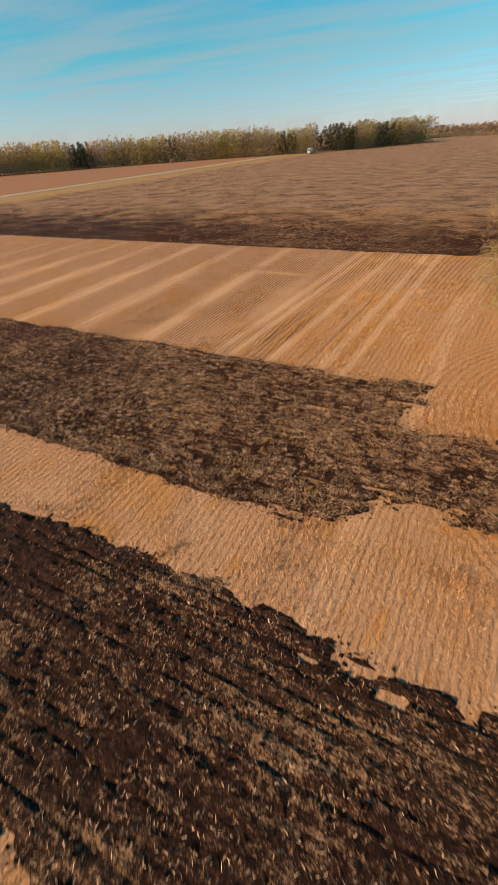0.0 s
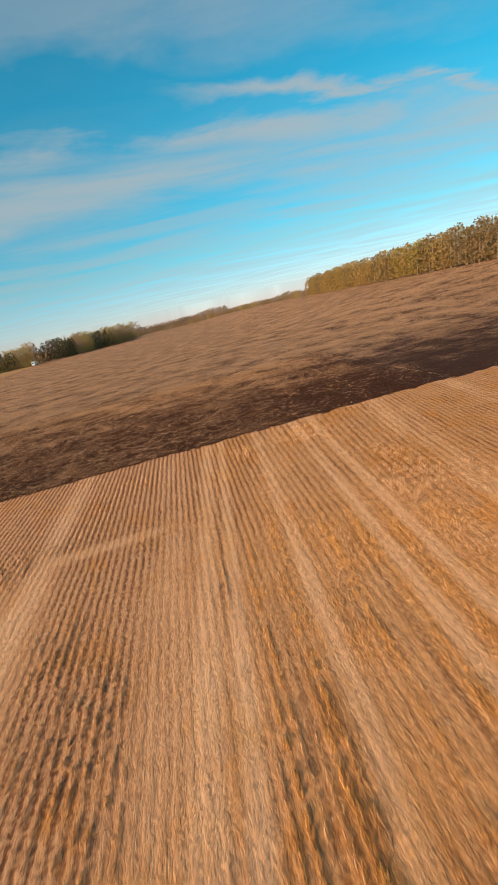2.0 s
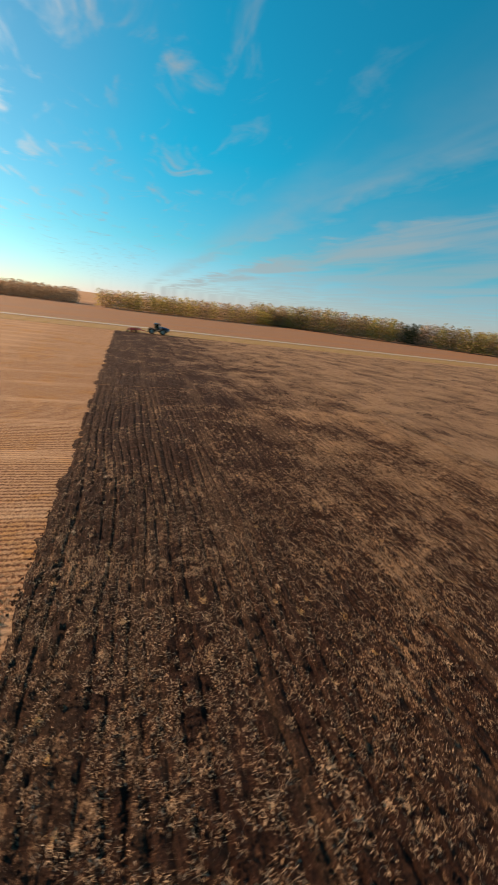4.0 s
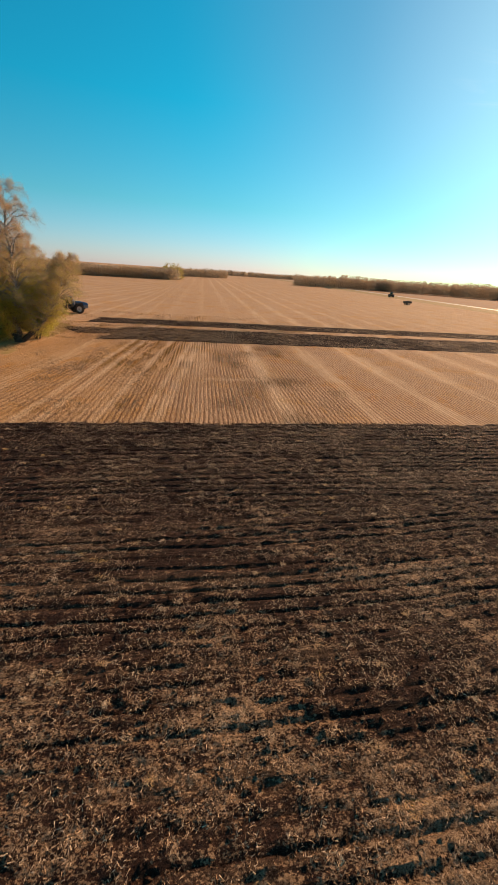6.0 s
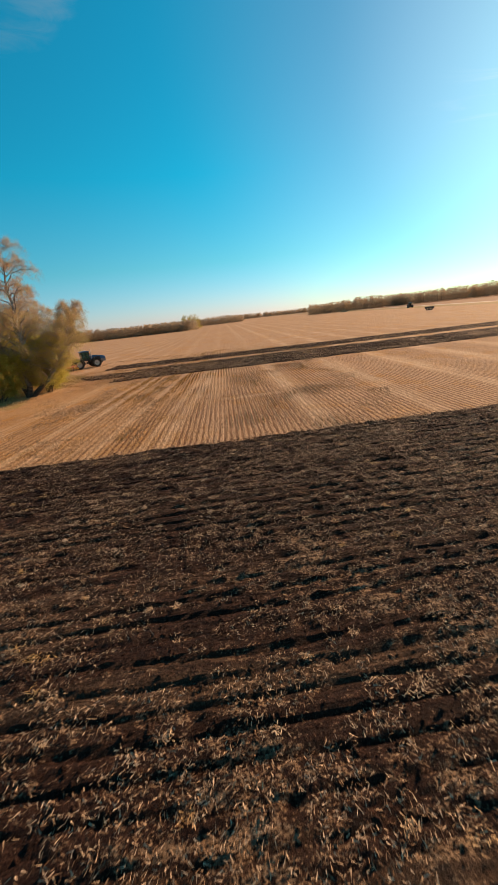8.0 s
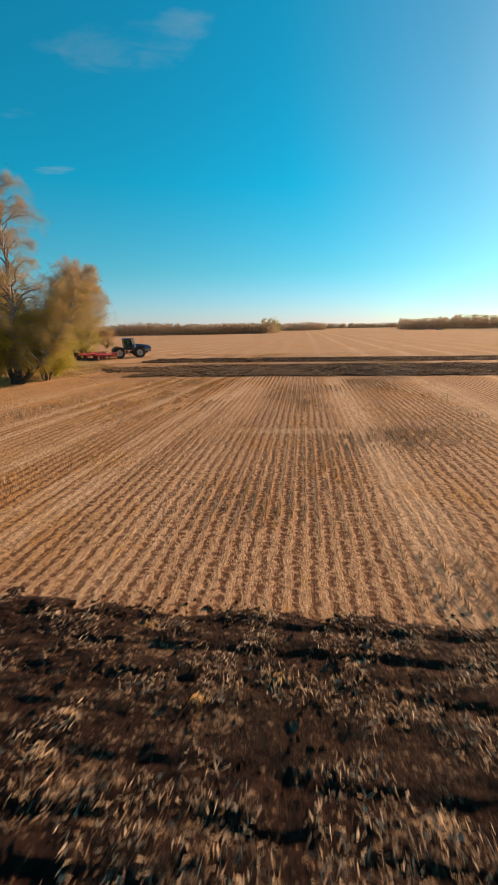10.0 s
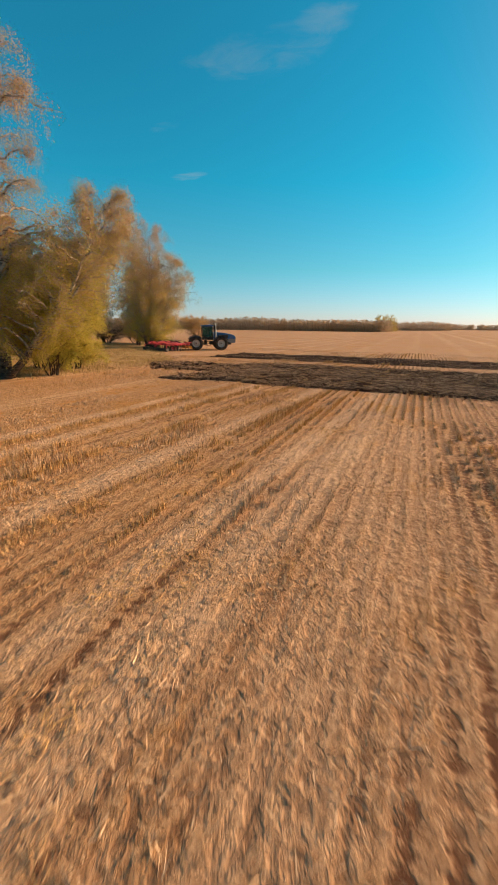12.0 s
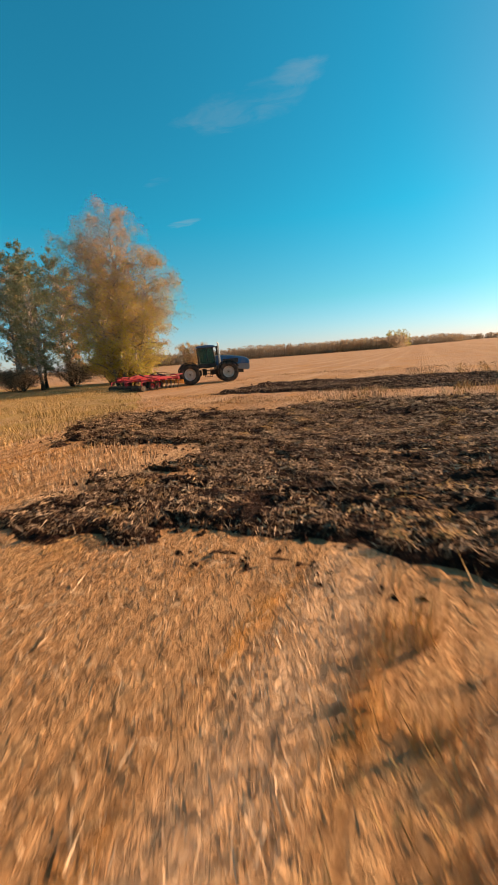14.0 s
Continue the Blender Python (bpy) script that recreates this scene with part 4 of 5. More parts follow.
def tractor():
    t = new("tractor")
    R, B, H = 0.98, 1.85, 1.28
    for sx in (1, -1):
        for sy in (1, -1):
            wheel(t, (sx * B, sy * H, R), R, 0.72, sy)
    # chassis: two frames joined in the middle
    bm = bmesh.new()
    box(bm, (1.9, 0, 1.02), (3.3, 0.72, 0.50), 0.05)
    box(bm, (1.85, 0, 0.95), (0.42, 1.95, 0.36), 0.06)
    part("front_frame", bm, BLACK, t, "black front chassis and axle")
    bm = bmesh.new()
    box(bm, (-1.75, 0, 1.02), (2.2, 0.80, 0.55), 0.05)
    box(bm, (-1.85, 0, 0.95), (0.42, 1.95, 0.36), 0.06)
    rod(bm, (-0.35, 0, 0.75), (-0.35, 0, 1.40), 0.20, seg=16)
    part("rear_frame", bm, BLACK, t, "black rear chassis and axle")
    # hood
    bm = bmesh.new()
    sheet(bm, [(0.85, 1.62), (0.85, 2.58), (1.5, 2.56), (2.6, 2.46), (3.55, 2.28), (4.05, 2.06), (4.22, 1.72), (4.15, 1.62)], -0.60, 0.60, 0.09)
    hood = part("hood", bm, BLUE, t, "glossy blue sloping engine hood")
    for sy in (-1, 1):
        bm = bmesh.new()
        box(bm, (2.25, sy * 0.603, 1.98), (1.55, 0.012, 0.42), 0.0)
        for k in range(9):
            box(bm, (1.55 + k * 0.17, sy * 0.612, 1.98), (0.09, 0.02, 0.40), 0.0)
        part("side_vent", bm, BLACK, hood)
    bm = bmesh.new()
    sheet(bm, [(0.9, 1.28), (0.9, 1.615), (3.9, 1.615), (4.16, 1.61), (4.14, 1.10), (3.9, 0.98), (3.4, 1.10)], -0.57, 0.57, 0.03)
    part("lower_panel", bm, GREY, t, "grey lower engine panel")
    bm = bmesh.new()
    box(bm, (4.165, 0, 1.82), (0.05, 0.86, 0.30), 0.03, Euler((0, -0.42, 0)).to_matrix())
    for k in range(6):
        box(bm, (4.235 - k * 0.024, 0, 1.70 + k * 0.05), (0.03, 0.82, 0.018), 0.0)
    part("grille", bm, BLACK, t)
    for sy in (-1, 1):
        bm = bmesh.new()
        box(bm, (4.02, sy * 0.44, 2.03), (0.10, 0.20, 0.12), 0.03)
        part("headlight", bm, LAMP, t, "clear rectangular headlight")
    # cab
    bm = bmesh.new()
    box(bm, (-0.02, 0, 1.70), (1.62, 1.52, 0.42), 0.06)
    cab = part("cab_base", bm, BLACK, t, "black cab base")
    bm = bmesh.new()
    feet = [(0.72, 0.68), (0.72, -0.68), (-0.02, 0.72), (-0.02, -0.72), (-0.78, 0.66), (-0.78, -0.66)]
    heads = [(0.58, 0.72), (0.58, -0.72), (-0.02, 0.76), (-0.02, -0.76), (-0.86, 0.72), (-0.86, -0.72)]
    for (x0, y0), (x1, y1) in zip(feet, heads):
        beam(bm, (x0, y0, 1.88), (x1, y1, 3.36), 0.075, 0.075)
    for y in (-0.72, 0.72):
        beam(bm, (0.60, y, 3.34), (-0.88, y, 3.34), 0.09, 0.09)
    for x in (0.60, -0.86):
        beam(bm, (x, -0.72, 3.34), (x, 0.72, 3.34), 0.09, 0.09)
    part("cab_pillars", bm, BLACK, t)
    panes = {"windscreen": [(0.73, -0.64, 1.9), (0.73, 0.64, 1.9), (0.59, 0.68, 3.30), (0.59, -0.68, 3.30)],
             "rear_window": [(-0.79, -0.62, 1.9), (-0.79, 0.62, 1.9), (-0.87, 0.68, 3.30), (-0.87, -0.68, 3.30)]}
    for sy in (-1, 1):
        panes["door_window" + ("" if sy > 0 else "_pane")] = [(0.69, sy * 0.69, 1.9), (0.02, sy * 0.73, 1.9), (0.02, sy * 0.77, 3.30), (0.56, sy * 0.73, 3.30)]
        panes["side_window" + ("" if sy > 0 else "_pane")] = [(-0.06, sy * 0.73, 1.9), (-0.75, sy * 0.67, 1.9), (-0.83, sy * 0.73, 3.30), (-0.06, sy * 0.77, 3.30)]
    for name, ring in panes.items():
        bm = bmesh.new()
        f = bm.faces.new([bm.verts.new(v) for v in ring])
        bmesh.ops.solidify(bm, geom=[f], thickness=0.012)
        part(name.replace("_pane", ""), bm, GLASS, t, "dark tinted cab glass").visible_shadow = False
    bm = bmesh.new()
    sheet(bm, [(-1.00, 3.38), (-1.06, 3.46), (-0.86, 3.57), (0.0, 3.62), (0.62, 3.58), (0.90, 3.48), (0.88, 3.38)], -0.86, 0.86, 0.07)
    roof = part("cab_roof", bm, BLUE, t, "rounded blue cab roof")
    bm = bmesh.new()
    box(bm, (0.25, 0.15, 3.635), (0.34, 0.30, 0.07), 0.03)
    part("roof_antenna", bm, WHITE, roof, "white satellite receiver on the roof")
    for sy in (-1, 1):
        for x in (0.83, -1.0):
            bm = bmesh.new()
            box(bm, (x, sy * 0.55, 3.40), (0.10, 0.24, 0.11), 0.02)
            part("work_light", bm, LAMP, roof, "square work light")
    bm = bmesh.new()
    box(bm, (-0.25, 0, 2.05), (0.55, 0.52, 0.14), 0.05)
    box(bm, (-0.50, 0, 2.45), (0.14, 0.52, 0.75), 0.05)
    part("driver_seat", bm, BLACK, t, "empty black driver's seat")
    bm = bmesh.new()
    rod(bm, (0.50, 0, 1.95), (0.30, 0, 2.42), 0.04)
    lathe(bm, [(0.17, 0.0), (0.20, 0.02), (0.17, 0.04)], 16, (0.28, 0, 2.44))
    part("steering_wheel", bm, BLACK, t)
    # stacks beside the cab
    bm = bmesh.new()
    rod(bm, (1.16, -0.70, 1.7), (1.16, -0.70, 3.0), 0.11, seg=18)
    rod(bm, (1.16, -0.70, 3.0), (1.16, -0.70, 3.66), 0.062, seg=14)
    rod(bm, (1.16, -0.70, 3.64), (1.08, -0.70, 3.82), 0.062, seg=14)
    part("exhaust_stack", bm, CHROME, t, "tall bright steel exhaust stack")
    bm = bmesh.new()
    rod(bm, (1.16, 0.70, 1.7), (1.16, 0.70, 3.30), 0.09, seg=18)
    rod(bm, (1.16, 0.70, 3.30), (1.16, 0.70, 3.52), 0.15, 0.13, 18)
    part("air_intake", bm, BLACK, t)
    for sy in (-1, 1):
        bm = bmesh.new()
        beam(bm, (0.66, sy * 0.76, 3.1), (0.74, sy * 1.22, 3.0), 0.035, 0.035)
        box(bm, (0.76, sy * 1.26, 2.85), (0.05, 0.20, 0.38), 0.02)
        part("mirror", bm, BLACK, t)
    # mudguards over each wheel
    for sx in (1, -1):
        for sy in (1, -1):
            bm = bmesh.new()
            arc = [math.radians(a) for a in range(25, 166, 14)]
            outer = [(sx * B + math.cos(a) * (R + 0.16), R + math.sin(a) * (R + 0.16)) for a in arc]
            inner = [(sx * B + math.cos(a) * (R + 0.11), R + math.sin(a) * (R + 0.11)) for a in reversed(arc)]
            sheet(bm, outer + inner, sy * (H - 0.36), sy * (H + 0.36))
            part("mudguard", bm, BLACK, t, "curved black mudguard")
    # steps, tank, rear hitch
    for sy in (-1, 1):
        bm = bmesh.new()
        for k in range(4):
            box(bm, (0.05, sy * 0.98, 0.62 + k * 0.28), (0.55, 0.26, 0.04), 0.01)
        for x in (-0.22, 0.32):
            beam(bm, (x, sy * 0.98, 0.56), (x, sy * 0.86, 1.72), 0.04, 0.04)
        part("steps", bm, BLACK, t)
    bm = bmesh.new()
    sheet(bm, [(-2.75, 1.30), (-2.75, 1.72), (-2.4, 1.92), (-1.2, 1.92), (-0.98, 1.72), (-0.98, 1.30)], -0.72, 0.72, 0.08)
    part("fuel_tank", bm, BLACK, t, "black fuel tank over the rear axle")
    bm = bmesh.new()
    beam(bm, (-2.6, 0, 0.62), (-3.35, 0, 0.55), 0.14, 0.10)
    for sy in (-1, 1):
        beam(bm, (-2.75, sy * 0.42, 0.85), (-3.30, sy * 0.46, 0.62), 0.08, 0.10)
        beam(bm, (-2.75, sy * 0.42, 1.35), (-3.15, sy * 0.46, 0.70), 0.05, 0.05)
    part("rear_hitch", bm, DARKSTEEL, t)
    bm = bmesh.new()
    rod(bm, (-0.60, 0.50, 3.58), (-0.60, 0.50, 3.76), 0.06, 0.05, 14)
    part("beacon", bm, YELLOW, roof, "amber warning beacon")
    return tagged(t, "large blue articulated tractor with cream wheel rims", "tractor")


def cultivator():
    """Origin on the ground under the middle of the frame; pulled towards +x."""
    c = new("cultivator")
    wide = 2.9
    for k, x in enumerate((1.45, 0.75, 0.05, -0.65, -1.35)):
        bm = bmesh.new()
        beam(bm, (x, -wide, 0.86), (x, wide, 0.86), 0.15, 0.15)
        part("cross_beam", bm, RED, c)
    for y in (-2.75, -1.45, 1.45, 2.75):
        bm = bmesh.new()
        beam(bm, (1.60, y, 1.00), (-1.60, y, 1.00), 0.15, 0.15)
        part("long_beam", bm, RED, c)
    bm = bmesh.new()
    sheet(bm, [(2.1, 0.98), (1.9, 1.22), (-1.1, 1.36), (-1.9, 1.22), (-1.9, 1.06)], -0.17, 0.17, 0.03)
    part("centre_beam", bm, RED, c, "thick red centre beam")
    bm = bmesh.new()
    beam(bm, (1.5, 0.85, 0.98), (3.3, 0.08, 0.72), 0.13, 0.14)
    beam(bm, (1.5, -0.85, 0.98), (3.3, -0.08, 0.72), 0.13, 0.14)
    beam(bm, (1.9, 0, 1.05), (3.75, 0, 0.60), 0.14, 0.14)
    part("drawbar", bm, RED, c, "red A-shaped drawbar")
    bm = bmesh.new()
    lathe(bm, [(0.06, -0.04), (0.11, -0.04), (0.11, 0.04), (0.06, 0.04), (0.06, -0.04)], 16, (3.82, 0, 0.58))
    part("hitch_eye", bm, DARKSTEEL, c)
    # folding side frames, square loops proud of the corners
    for sx in (1.45, -1.0):
        for sy in (-1, 1):
            bm = bmesh.new()
            x0, x1, y0, y1, z = sx - 0.35, sx + 0.35, sy * 2.2, sy * 3.0, 1.18
            for a, b in (((x0, y0, z), (x1, y0, z)), ((x1, y0, z), (x1, y1, z)), ((x1, y1, z), (x0, y1, z)), ((x0, y1, z), (x0, y0, z))):
                beam(bm, a, b, 0.09, 0.09)
            for x in (x0, x1):
                beam(bm, (x, y0, z), (x, y0, 0.95), 0.07, 0.07)
            part("side_frame", bm, RED, c)
    for sy in (-1, 1):
        bm = bmesh.new()
        rod(bm, (0.95, sy * 0.35, 1.35), (0.95, sy * 1.0, 1.22), 0.065, seg=12)
        rod(bm, (0.95, sy * 1.0, 1.22), (0.95, sy * 1.5, 1.12), 0.03, seg=10)
        part("hydraulic_ram", bm, BLACK, c, "black hydraulic ram")
        bm = bmesh.new()
        rod(bm, (-0.95, sy * 0.35, 1.40), (-0.95, sy * 1.0, 1.24), 0.065, seg=12)
        rod(bm, (-0.95, sy * 1.0, 1.24), (-0.95, sy * 1.5, 1.12), 0.03, seg=10)
        part("hydraulic_ram", bm, BLACK, c, "black hydraulic ram")
    # tines: curved shank and share
    tine = None
    for row, x in enumerate((1.45, 0.75, 0.05, -0.65)):
        for k in range(9):
            y = -2.6 + k * 0.64 + (row % 2) * 0.16
            if tine is None:
                bm = bmesh.new()
                line = [(0.0, 0.0, 0.0), (0.16, 0, -0.10), (0.22, 0, -0.30), (0.14, 0, -0.55), (0.0, 0, -0.74), (0.08, 0, -0.86)]
                for a, b in zip(line, line[1:]):
                    beam(bm, a, b, 0.05, 0.035, 0.0)
                box(bm, (0.08, 0, -0.86), (0.22, 0.16, 0.03), 0.0, Euler((0, 0.5, 0)).to_matrix())
                tine = part("tine", bm, DARKSTEEL, c)
            else:
                q = new("tine", tine.data)
                q.parent = c
            (tine if (row, k) == (0, 0) else q).location = (x - 0.05, y, 0.82)
    # front levelling bar with its row of yellow plates
    bm = bmesh.new()
    beam(bm, (1.98, -2.85, 0.62), (1.98, 2.85, 0.62), 0.07, 0.10)
    bar = part("levelling_bar", bm, YELLOW, c, "worn yellow levelling bar")
    plate = None
    for k in range(19):
        if plate is None:
            bm = bmesh.new()
            sheet(bm, [(0.0, 0.06), (0.05, 0.04), (0.10, -0.26), (0.06, -0.30), (0.02, -0.24)], -0.10, 0.10, 0.008)
            plate = part("levelling_plate", bm, YELLOW, bar)
            q = plate
        else:
            q = new("levelling_plate", plate.data)
            q.parent = bar
        q.location = (1.98, -2.70 + k * 0.30, 0.60)
    # rear crumbler roller in two halves
    bar_mesh = None
    for sy in (-1, 1):
        bm = bmesh.new()
        rod(bm, (-2.25, sy * 0.06, 0.27), (-2.25, sy * 2.87, 0.27), 0.11, seg=14)
        for k in range(8):
            y = sy * (0.1 + k * 0.39)
            lathe(bm, [(0.10, y - 0.01), (0.24, y - 0.01), (0.24, y + 0.01), (0.10, y + 0.01)], 16, (-2.25, 0, 0.27))
        roller = part("crumbler_roller", bm, DARKSTEEL, c, "dark bar roller behind the tines")
        for k in range(10):
            a = 2 * math.pi * k / 10
            if bar_mesh is None:
                bm = bmesh.new()
                rod(bm, (0, 0.08, 0), (0, 2.85, 0), 0.022, seg=6)
                bar = part("roller_bar", bm, DARKSTEEL, roller)
                bar_mesh = bar.data
            else:
                bar = new("roller_bar", bar_mesh)
                bar.parent = roller
            bar.location = (-2.25 + math.cos(a) * 0.24, 0 if sy > 0 else -2.93, 0.27 + math.sin(a) * 0.24)
        for y in (0.15, 2.6):
            bm = bmesh.new()
            beam(bm, (-1.35, sy * y, 0.90), (-2.25, sy * y, 0.80), 0.08, 0.10)
            beam(bm, (-2.25, sy * y, 0.82), (-2.25, sy * y, 0.30), 0.05, 0.08)
            part("roller_arm", bm, RED, c)
    for x, y in ((0.4, -1.05), (0.4, 1.05), (-0.9, -2.05), (-0.9, 2.05)):
        wheel(c, (x, y, 0.40), 0.40, 0.26, 1 if y > 0 else -1, 14, RED)
    bm = bmesh.new()
    for sy in (-1, 1):
        line = [(3.6, sy * 0.05, 0.9), (3.0, sy * 0.12, 1.2), (2.0, sy * 0.2, 1.35), (1.0, sy * 0.3, 1.45)]
        for a, b in zip(line, line[1:]):
            rod(bm, a, b, 0.016, seg=6)
    part("hydraulic_hoses", bm, BLACK, c)
    return tagged(c, "red tined cultivator with yellow levelling bar behind the tractor", "cultivator")


work_tractor = tractor()
work_tractor["group"] = "tractors at work"
work_tractor.matrix_basis = pose(-28.2, 64.2, 0.0, 0, 0, 34)
work_cultivator = cultivator()
work_cultivator["group"] = "cultivators at work"
work_cultivator.matrix_basis = pose(-32.2, 59.7, 0.0, 0, 0, 70)
copy_thing(work_tractor, pose(130.5, -13.6, 0.0, 0, 0, -88))
copy_thing(work_cultivator, pose(130.4, -6.3, 0.0, 0, 0, -90))


def lorry():
    """A long-nosed articulated lorry; drives towards +x."""
    t = new("lorry")
    bm = bmesh.new()
    box(bm, (-2.2, 0, 2.55), (13.0, 2.5, 2.6), 0.06)
    trailer = part("trailer", bm, PALEBLUE, t, "light blue tarpaulin trailer body")
    bm = bmesh.new()
    box(bm, (-2.2, 0, 3.90), (13.05, 2.52, 0.10), 0.03)
    part("trailer_roof", bm, WHITE, trailer, "white trailer roof edge")
    for k in range(9):
        bm = bmesh.new()
        for sy in (-1, 1):
            box(bm, (-8.4 + k * 1.55, sy * 1.26, 2.5), (0.08, 0.03, 2.4), 0.0)
        part("tarpaulin_strap", bm, WHITE, trailer)
    bm = bmesh.new()
    box(bm, (-1.8, 0, 1.12), (13.5, 0.9, 0.22), 0.03)
    box(bm, (6.0, 0, 0.95), (4.2, 0.9, 0.25), 0.03)
    part("chassis", bm, BLACK, t)
    bm = bmesh.new()
    sheet(bm, [(4.9, 1.1), (4.9, 3.5), (5.3, 3.75), (6.7, 3.45), (7.15, 2.4), (7.25, 1.1), (7.1, 0.65), (5.1, 0.65)], -1.22, 1.22, 0.08)
    cab = part("cab", bm, PALEBLUE, t, "light blue lorry cab")
    bm = bmesh.new()
    box(bm, (7.02, 0, 2.85), (0.06, 2.1, 0.85), 0.02, Euler((0, -0.42, 0)).to_matrix())
    part("windscreen", bm, GLASS, cab)
    for sy in (-1, 1):
        bm = bmesh.new()
        box(bm, (6.1, sy * 1.23, 2.7), (0.9, 0.03, 0.7), 0.01)
        part("side_window", bm, GLASS, cab)
    for x in (6.4, 3.4, -5.0, -6.3, -7.6):
        for sy in (-1, 1):
            wheel(t, (x, sy * 1.08, 0.5), 0.5, 0.32, sy, 16, GREY)
    return tagged(t, "long blue lorry with white-topped trailer on the gravel road", "lorry")


road_lorry = lorry()
road_lorry["group"] = "lorries on the road"
road_lorry.matrix_basis = pose(road_x(83), 83.0, 0.17, 0, 0, -92)
far_lorry = copy_thing(road_lorry, pose(112, -338, 0.05, 0, 0, 100))
tagged(far_lorry, "blue and white lorry parked before the southern wood", "lorry")


def farm_trailer():
    t = new("farm_trailer")
    bm = bmesh.new()
    box(bm, (0, 0, 1.0), (4.2, 2.2, 0.16), 0.03)
    beam(bm, (2.1, 0, 0.95), (3.6, 0, 0.6), 0.12, 0.12)
    part("chassis", bm, DARKSTEEL, t)
    for a, b, c, d in (((0, 1.1, 1.45), (4.2, 0.06, 0.8), 0, 0), ((0, -1.1, 1.45), (4.2, 0.06, 0.8), 0, 0), ((2.1, 0, 1.45), (0.06, 2.2, 0.8), 0, 0), ((-2.1, 0, 1.45), (0.06, 2.2, 0.8), 0, 0)):
        bm = bmesh.new()
        box(bm, a, b, 0.015)
        part("side_board", bm, DARKSTEEL, t)
    for x in (-0.7, 0.7):
        for sy in (-1, 1):
            wheel(t, (x, sy * 0.95, 0.45), 0.45, 0.28, sy, 14, GREY)
    return tagged(t, "dark empty farm trailer standing in the stubble", "trailer")


farm_trailer().matrix_basis = pose(111.0, 169.0, 0.0, 0, 0, 20)
copy_thing(work_tractor, pose(148.0, 258.0, 0.05, 0, 0, 75))


def straw_stack(at, turn):
    """Big square bales in two layers."""
    s = new("straw_stack")
    k = Mat("weathered_straw", 0.9, spec=0.1)
    fine = k.noise(k.local(), 12.0, 5.0, 0.7)
    k.color(k.ramp(fine, (0.3, (0.25, 0.19, 0.11)), (0.7, (0.55, 0.46, 0.31))))
    k.bump(fine, 0.6, 0.05)
    for x, z in ((-2.5, 0.6), (0, 0.6), (2.5, 0.6), (-1.2, 1.8), (1.3, 1.8)):
        bm = bmesh.new()
        box(bm, (x, 0, z), (2.4, 1.25, 1.18), 0.10)
        part("bale", bm, k.m, s)
    s.matrix_basis = pose(*at, 0, 0, 0, turn)
    return tagged(s, "weathered grey-yellow straw bale stack by the far wood", "bales", "straw stacks")


straw_stack((142.0, 384.0), 15)
straw_stack((136.0, 424.0), 25)


# ---- stubble, straw and grass ----
def straw_material(name, dark, mid, bright, gold=1.0):
    k = Mat(name, 0.7, spec=0.2)
    r = k.node("ShaderNodeNewGeometry").outputs["Random Per Island"]
    c = k.ramp(r, (0.1, dark), (0.5, mid), (0.9, bright))
    weedy = k.step(k.noise(k.mapped(k.place(), (1, 0.5, 1)), 0.45, 4.0, 0.65), 0.50, 0.62)
    faded = k.step(k.noise(k.mapped(k.place(), (1, 0.4, 1), (0, 0, 0), (7, 3, 0)), 0.6, 4.0, 0.65), 0.52, 0.64)
    c = k.mix(k.math("MULTIPLY", faded, 0.45 * gold), c, k.mix(0.5, c, (0.80, 0.62, 0.46)))
    if gold:
        x, y, z = k.split(k.place())
        swath = k.math("SUBTRACT", x, k.math("MULTIPLY", y, 0.12))
        for at, w in WINDROWS:
            c = k.mix(k.math("MULTIPLY", k.step(k.math("ABSOLUTE", k.math("SUBTRACT", swath, at)), w, w * 0.3), 0.3), c, (0.84, 0.65, 0.46))
        for at, w in GOLD_ROWS:
            weedy = k.math("MAXIMUM", weedy, k.math("MULTIPLY", k.step(y, 12.0, 18.0), k.step(k.math("ABSOLUTE", k.math("SUBTRACT", swath, at)), w * 1.2, w * 0.4)))
    k.color(k.mix(k.math("MULTIPLY", weedy, gold), c, k.mix(1.0, c, (1.0, 0.87, 0.54), "MULTIPLY")))
    return k.m


def dry_blade_material():
    k = Mat("dry_grass_blades", 0.75, spec=0.2)
    r = k.node("ShaderNodeNewGeometry").outputs["Random Per Island"]
    k.color(k.ramp(r, (0.1, (0.24, 0.165, 0.060)), (0.5, (0.45, 0.315, 0.130)), (0.9, (0.64, 0.47, 0.25))))
    return k.m


STRAW = straw_material("loose_straw", (0.30, 0.187, 0.105), (0.54, 0.364, 0.214), (0.76, 0.565, 0.37))
DIRTY_STRAW = straw_material("soiled_straw", (0.09, 0.050, 0.028), (0.30, 0.192, 0.112), (0.70, 0.52, 0.35), 0.0)
BLADES = dry_blade_material()


def blades(where, tall, width, tilt, rng):
    """Narrow upright blades, each running out to a point."""
    n = len(where)
    a = rng.rand(n) * 2 * math.pi
    side = np.stack([np.cos(a), np.sin(a), np.zeros(n)], 1) * (width * rng.uniform(0.6, 1.3, n))[:, None]
    lean = rng.normal(size=(n, 2)) * tilt
    up = np.stack([lean[:, 0], lean[:, 1], np.ones(n)], 1) * (tall * rng.uniform(0.5, 1.2, n))[:, None]
    low = where - [0, 0, 0.03]
    tri = np.stack([low - side * 1.3, low + side * 1.3, low + up], 1)
    return tri.reshape(-1, 3), np.arange(3 * n).reshape(n, 3)


